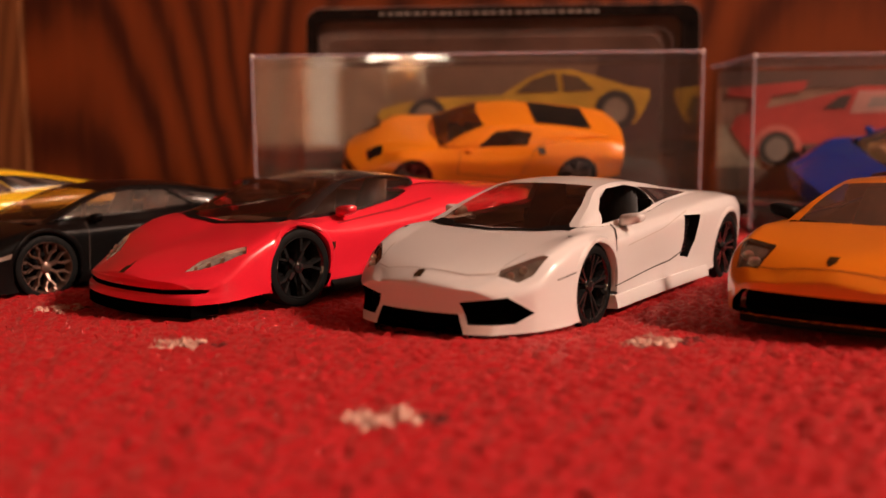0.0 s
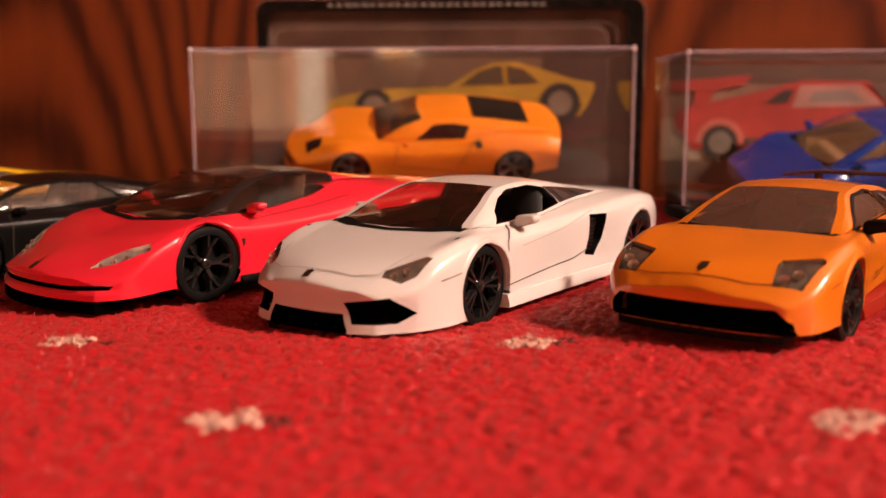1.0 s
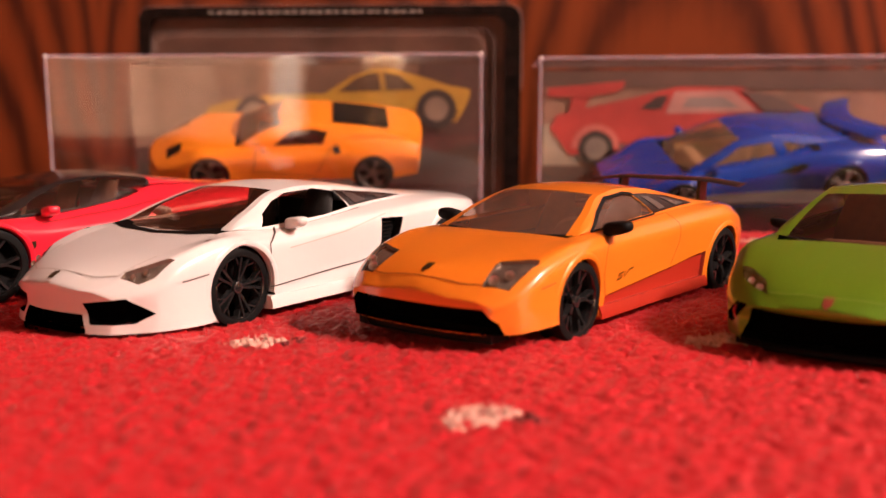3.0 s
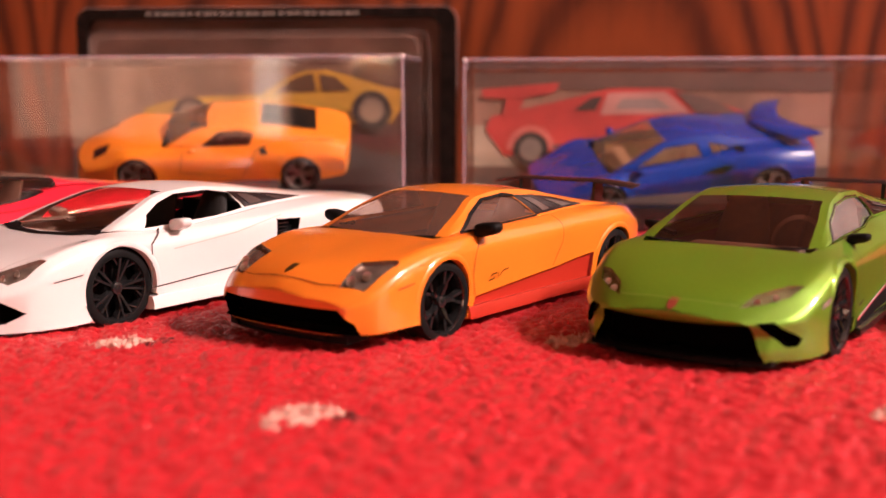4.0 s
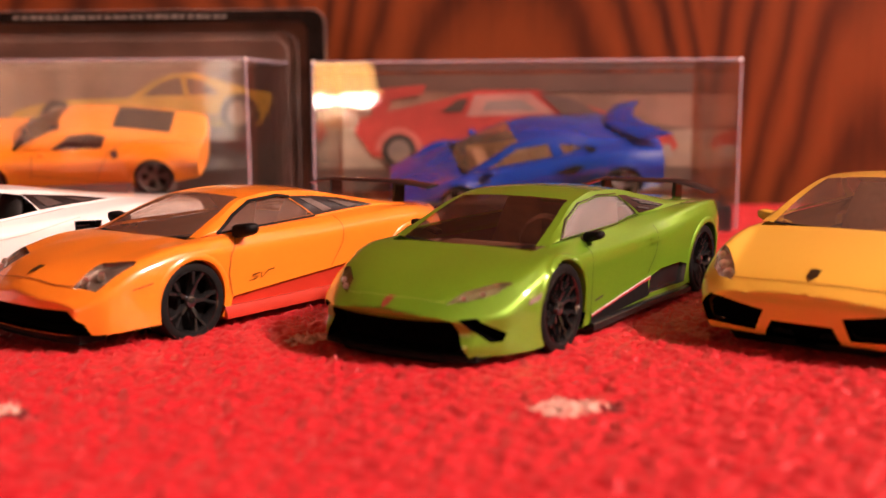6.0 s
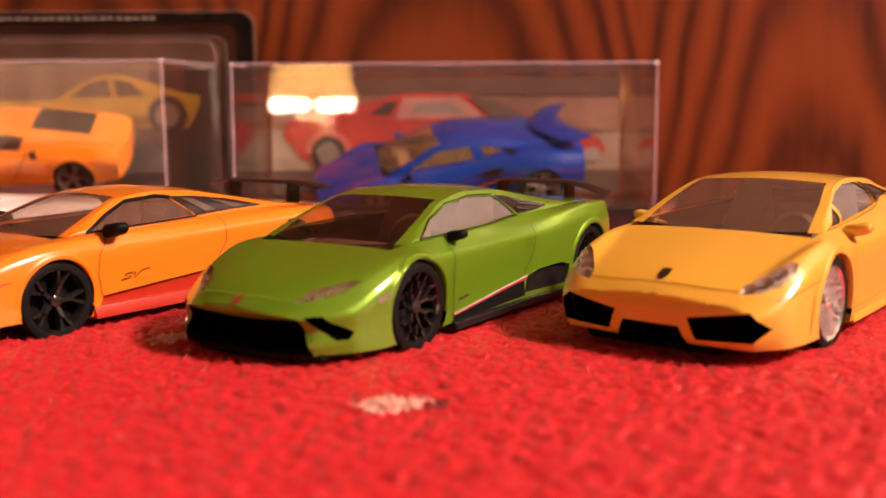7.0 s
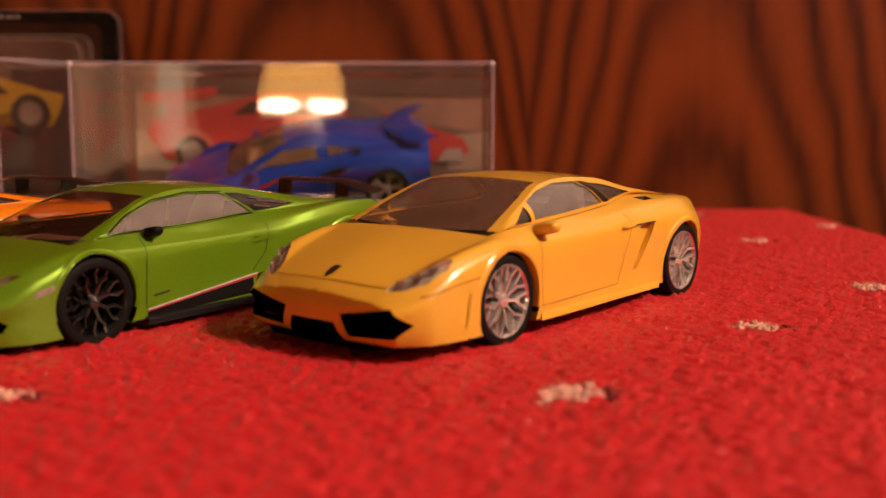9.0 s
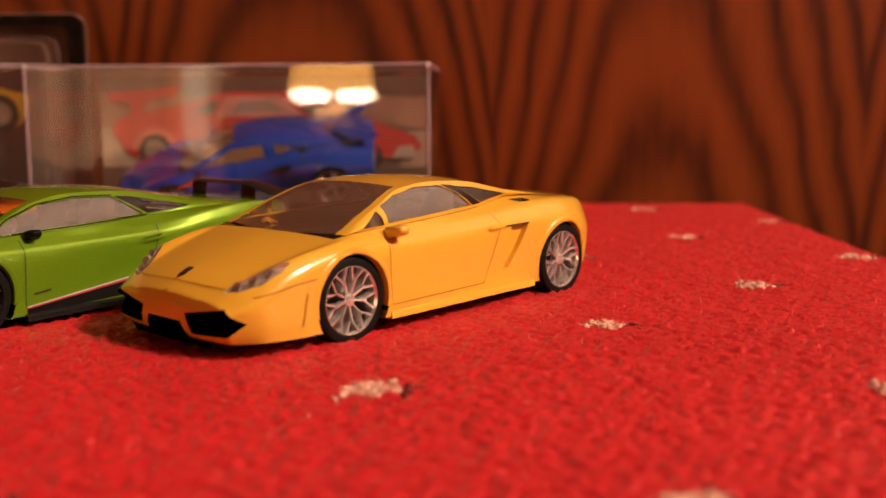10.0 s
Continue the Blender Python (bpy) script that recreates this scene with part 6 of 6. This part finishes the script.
picture(card_b, "print_dusk", [[(0.1458, 0.0440), (0.2708, 0.0425), (0.2708, 0.0496), (0.1458, 0.0496)]], 0.3542, (0.105, 0.052, 0.036))
picture(card_b, "print_haze", [[(0.225, 0.0165), (0.2708, 0.0165), (0.2708, 0.0300), (0.236, 0.0340)]], 0.3543, (0.13, 0.075, 0.05))
wedge = [(0, 0.50), (0.02, 0.66), (0.10, 0.74), (0.24, 0.86), (0.38, 1.0), (0.56, 1.0), (0.72, 0.80), (0.98, 0.44), (1.0, 0.30), (0.95, 0.16), (0.06, 0.18)]
picture(card_b, "red_car_print", [place(wedge, 0.150, 0.0150, 0.116, 0.0290)], 0.3538, (0.42, 0.035, 0.025), "printed red car with a rear wing")
picture(card_b, "print_wing", [place([(0, 0.96), (0.10, 0.94), (0.22, 1.02), (0.235, 1.14), (0.0, 1.06)], 0.1490, 0.0130, 0.116, 0.029), place([(0.075, 0.95), (0.13, 0.95), (0.10, 0.72), (0.06, 0.72)], 0.1490, 0.0130, 0.116, 0.029)], 0.3537, (0.40, 0.035, 0.025))
picture(card_b, "print_flare", [[(0.1662 + r * math.cos(a), 0.0225 + r * math.sin(a)) for r, a in [(0.0086, math.pi * k / 12) for k in range(13)] + [(0.0064, math.pi * (12 - k) / 12) for k in range(13)]]], 0.3536, (0.50, 0.12, 0.09))
picture(card_b, "print_surround", [[(0.1904, 0.0347), (0.1932, 0.0424), (0.2130, 0.0428), (0.2224, 0.0353)]], 0.3536, (0.44, 0.19, 0.155))
picture(card_b, "print_windows", [[(0.1958, 0.0367), (0.1978, 0.0403), (0.2100, 0.0405), (0.2160, 0.0367)]], 0.3535, (0.24, 0.17, 0.15))
picture(card_b, "print_rear_window", [[(0.1812, 0.0363), (0.1874, 0.0408), (0.1912, 0.0410), (0.1888, 0.0363)]], 0.3535, (0.05, 0.025, 0.02))
picture(card_b, "print_windscreen", [[(0.2162, 0.0430), (0.2276, 0.0408), (0.2390, 0.0353), (0.2245, 0.0351)]], 0.3535, (0.13, 0.07, 0.055))
picture(card_b, "print_light", [[(0.2580, 0.0165), (0.2708, 0.0165), (0.2708, 0.0300), (0.2600, 0.0290)]], 0.3541, (0.30, 0.20, 0.14))
picture(card_b, "print_bumper", [place([(0.14, 0.16), (0.86, 0.14), (0.86, 0.20), (0.14, 0.24)], 0.150, 0.0150, 0.116, 0.0290)], 0.3535, (0.08, 0.02, 0.015))
picture(card_b, "print_plate", [[(0.2545, 0.0195), (0.2640, 0.0200), (0.2630, 0.0245), (0.2575, 0.0240)]], 0.3534, (0.32, 0.25, 0.20))
picture(card_b, "print_wheel", [disc(0.1662, 0.0225, 0.0062)], 0.3535, (0.035, 0.025, 0.02))
picture(card_b, "print_wheel", [disc(0.2460, 0.0200, 0.0056)], 0.3535, (0.035, 0.025, 0.02))
picture(card_b, "print_hub", [disc(0.1662, 0.0225, 0.0040)], 0.3532, (0.20, 0.15, 0.12))
picture(card_b, "print_hub", [disc(0.2460, 0.0200, 0.0034)], 0.3532, (0.20, 0.15, 0.12))

# blister pack behind the first case: a black card with a clear rounded shell
pack = new("blister_pack")
tagged(pack, "black-edged clear plastic blister pack standing behind a case", "packaging")


def rounded(x0, x1, z0, z1, r, n=6):
    out = []
    for cx, cz, a0 in ((x1 - r, z1 - r, 0), (x0 + r, z1 - r, 90), (x0 + r, z0 + r, 180), (x1 - r, z0 + r, 270)):
        for k in range(n + 1):
            a = radians(a0 + 90 * k / n)
            out.append((cx + r * math.cos(a), cz + r * math.sin(a)))
    return out


def ring_slab(outer, inner, y0, y1):
    bm = bmesh.new()
    rows = [[(a, y0, b) for a, b in outer], [(a, y1, b) for a, b in outer], [(a, y1, b) for a, b in inner], [(a, y0, b) for a, b in inner]]
    grid_faces(bm, rows + [rows[0]], close=True)
    return bm


PO = rounded(0.002, 0.1395, -0.003, 0.0728, 0.005)
PI = rounded(0.0058, 0.1335, 0.002, 0.0690, 0.004)
part("border", ring_slab(PO, PI, 0.3570, 0.3595), plain("border_card", (0.008, 0.004, 0.003), 0.5, vary=0.8, scale=260, spec=0.06), pack, "black card border")
bm = bmesh.new()
bm.faces.new([bm.verts.new((a, 0.3600, b)) for a, b in PO])
part("backing", bm, plain("pack_card", (0.10, 0.048, 0.034), 0.6, vary=0.45, scale=40, spec=0.08), pack, smooth=0)
bm = bmesh.new()
PM = rounded(0.0060, 0.1310, 0.0, 0.0650, 0.005)
PS = rounded(0.0075, 0.1295, 0.0015, 0.0635, 0.005)
grid_faces(bm, [[(a, 0.3566, b) for a, b in PM], [(a, 0.3558, b) for a, b in PM], [(a, 0.3552, b) for a, b in PS]], close=True)
bm.faces.new([bm.verts.new((a, 0.3552, b)) for a, b in PS])
ob = part("shell", bm, BLISTER, pack, "clear rounded blister shell", smooth=60)
ob.visible_shadow = False
PF = rounded(0.0012, 0.1403, -0.003, 0.0736, 0.0055)
ob = part("flange", ring_slab(PF, PO, 0.3586, 0.3594), RIM_CLEAR, pack, "clear plastic edge")
ob.visible_shadow = False
ob = part("shell_rim", ring_slab(rounded(0.0085, 0.1268, 0.0015, 0.0630, 0.005), rounded(0.0091, 0.1262, 0.0021, 0.0624, 0.0046), 0.3546, 0.3556), RIM_CLEAR, pack, "raised clear rim")
ob.visible_shadow = False
ob = part("shell_rim", ring_slab(rounded(0.0068, 0.1303, 0.0005, 0.0646, 0.005), rounded(0.0072, 0.1299, 0.0009, 0.0642, 0.0046), 0.3554, 0.3566), RIM_CLEAR, pack, "raised clear rim")
ob.visible_shadow = False
bm = bmesh.new()
for k in range(26):
    x = 0.028 + k * 0.0030
    box(bm, x, x + 0.0023 * (0.7 + 0.3 * ((k * 7) % 5) / 4), 0.3565, 0.3569, 0.0702, 0.0712)
part("print_line", bm, plain("print_grey", (0.24, 0.19, 0.16), 0.6), pack, "unreadable line of small print", smooth=0)

# ---- cars ----
ROWG = "toy cars in a row on the carpet"
make_car(red_spec, (0.0320, 0.1866, 0.0050), 37, "glossy red die-cast sports car with black roof on the carpet", CRIMSON, ROWG)
make_car(white_spec, (0.0862, 0.1700, 0.0042), 32, "white die-cast sports car with an open side window on the carpet", WHITE, ROWG)
make_car(orange_spec, (0.1442, 0.1577, 0.0049), 35.7, "orange die-cast sports car with black wing on the carpet", ORANGE, ROWG, size=0.92)
make_car(green_spec, (0.2049, 0.1470, 0.0057), 33, "metallic green die-cast sports car with black wing on the carpet", GREEN, ROWG)
make_car(yellow_spec, (0.2693, 0.1488, 0.0056), 39, "yellow die-cast sports car with silver wheels on the carpet", YELLOW, ROWG)
make_car(black_spec, (-0.0276, 0.2075, 0.0022), 40, "matt black die-cast sports car with bronze wheels on the carpet", SATIN_BLACK, ROWG)
make_car(dict(orange_spec, extras=[]), (-0.080, 0.230, 0.0030), 40, "yellow die-cast sports car standing beyond the black one", LEMON, ROWG)
coupe = make_car(coupe_spec, (0.0430, 0.2950, 0.0160), 81, "orange classic die-cast coupe on a plinth in its case", WARM_ORANGE, size=0.84, roll=20)
make_car(wedge_spec, (0.1882, 0.3050, 0.0072), 80, "blue wedge-shaped die-cast car with rear wing in its case", BLUE, size=0.91, roll=19, dip=6)

# the first case leans a little forward on the soft pile
lean = Matrix.Translation((0, 0.287, 0)) @ Matrix.Rotation(radians(1.75), 4, "X") @ Matrix.Translation((0, -0.287, 0))
for ob in (case_a, card_a, coupe):
    ob.matrix_basis = lean @ ob.matrix_basis

# ---- room lamps ----
lamp = new("table_lamp")
tagged(lamp, "table lamp with an amber shade and two glowing bulbs", "lamp")
bm = bmesh.new()
rows = [[(-0.219 + r * math.cos(2 * math.pi * k / 28), -2.5 + r * math.sin(2 * math.pi * k / 28), z) for k in range(28)] for r, z in ((0.135, 0.10), (0.105, 0.22))]
grid_faces(bm, rows, close=True)
part("shade", bm, glow("amber_shade", (1.0, 0.50, 0.12), 6.5), lamp, "glowing amber shade")
for dx in (-0.072, 0.072):
    bm = bmesh.new()
    bmesh.ops.create_uvsphere(bm, u_segments=16, v_segments=10, radius=1)
    for v in bm.verts:
        v.co = Vector((-0.219 + dx + v.co.x * 0.062, -2.5 + v.co.y * 0.05, 0.080 + v.co.z * 0.016))
    part("bulb", bm, glow("bulb_glow", (1.0, 0.80, 0.60), 60), lamp, "bright white bulb")
bm = bmesh.new()
rows = [[(-0.219 + r * math.cos(2 * math.pi * k / 20), -2.5 + r * math.sin(2 * math.pi * k / 20), z) for k in range(20)] for r, z in ((0.012, 0.058), (0.06, 0.03), (0.07, -0.03), (0.03, -0.12), (0.07, -0.16), (0.07, -0.75))]
grid_faces(bm, rows, close=True)
part("base", bm, plain("cream_ceramic", (0.7, 0.6, 0.45), 0.4), lamp, "cream ceramic base")

standing = new("room_light")
tagged(standing, "floor lamp with a round white globe", "lamp")
bm = bmesh.new()
bmesh.ops.create_uvsphere(bm, u_segments=24, v_segments=14, radius=0.11)
bmesh.ops.translate(bm, verts=bm.verts, vec=(1.34, -0.19, 0.96))
part("globe", bm, glow("globe_glow", (1.0, 0.76, 0.58), 200), standing, "glowing white globe")
bm = bmesh.new()
lathe_rows = [[(1.34 + r * math.cos(2 * math.pi * k / 16), -0.19 + r * math.sin(2 * math.pi * k / 16), z) for k in range(16)] for r, z in ((0.012, 0.86), (0.012, -0.72), (0.12, -0.73), (0.12, -0.75))]
grid_faces(bm, lathe_rows, close=True)
part("stand", bm, BLACK, standing)

# unseen glowing panel, added as the bright curtain that the cases mirror
fabric, nt, b = mat("lit_cream_fabric")
folds = noise_node(nt, 14, 3, 0.5, (1, 1, 0.05))
r = ramp(nt, folds.outputs[0], [(0.3, (0.60, 0.32, 0.17)), (0.65, (1.0, 0.59, 0.34))])
link(nt, r.outputs[0], b.inputs["Base Color"])
link(nt, r.outputs[0], b.inputs["Emission Color"])
b.inputs["Emission Strength"].default_value = 1.0
screen = new("room_light")
tagged(screen, "glowing pleated cream panel standing in for a bright curtain", "lamp")
bm = bmesh.new()
rows = [[(-0.68 + 0.47 * k / 60, -1.12 + 0.012 * math.sin(k * 0.9), z) for z in (-0.16, 0.10, 0.45)] for k in range(61)]
rows += [[(x, -1.20, z) for x, z in ((-0.21, -0.16), (-0.21, 0.10), (-0.21, 0.45))], [(-0.68, -1.20, z) for z in (-0.16, 0.10, 0.45)], rows[0]]
grid_faces(bm, rows)
part("shade", bm, fabric, screen, "glowing pleated cream fabric of the curtain panel")
part("trim", boxed(-0.250, -0.206, -1.108, -1.100, -0.16, 0.45, 0.003), glow("lit_edge", (1.0, 0.78, 0.53), 2.4), screen, "brighter edge of the curtain panel")
part("stand", boxed(-0.60, -0.40, -1.19, -1.14, -0.75, -0.15, 0.004), BLACK, screen)

# the whole place at its true size
for ob in list(scene.objects):
    if ob.parent is None and ob != cam:
        ob.matrix_basis = Matrix.Scale(SIZE, 4) @ ob.matrix_basis
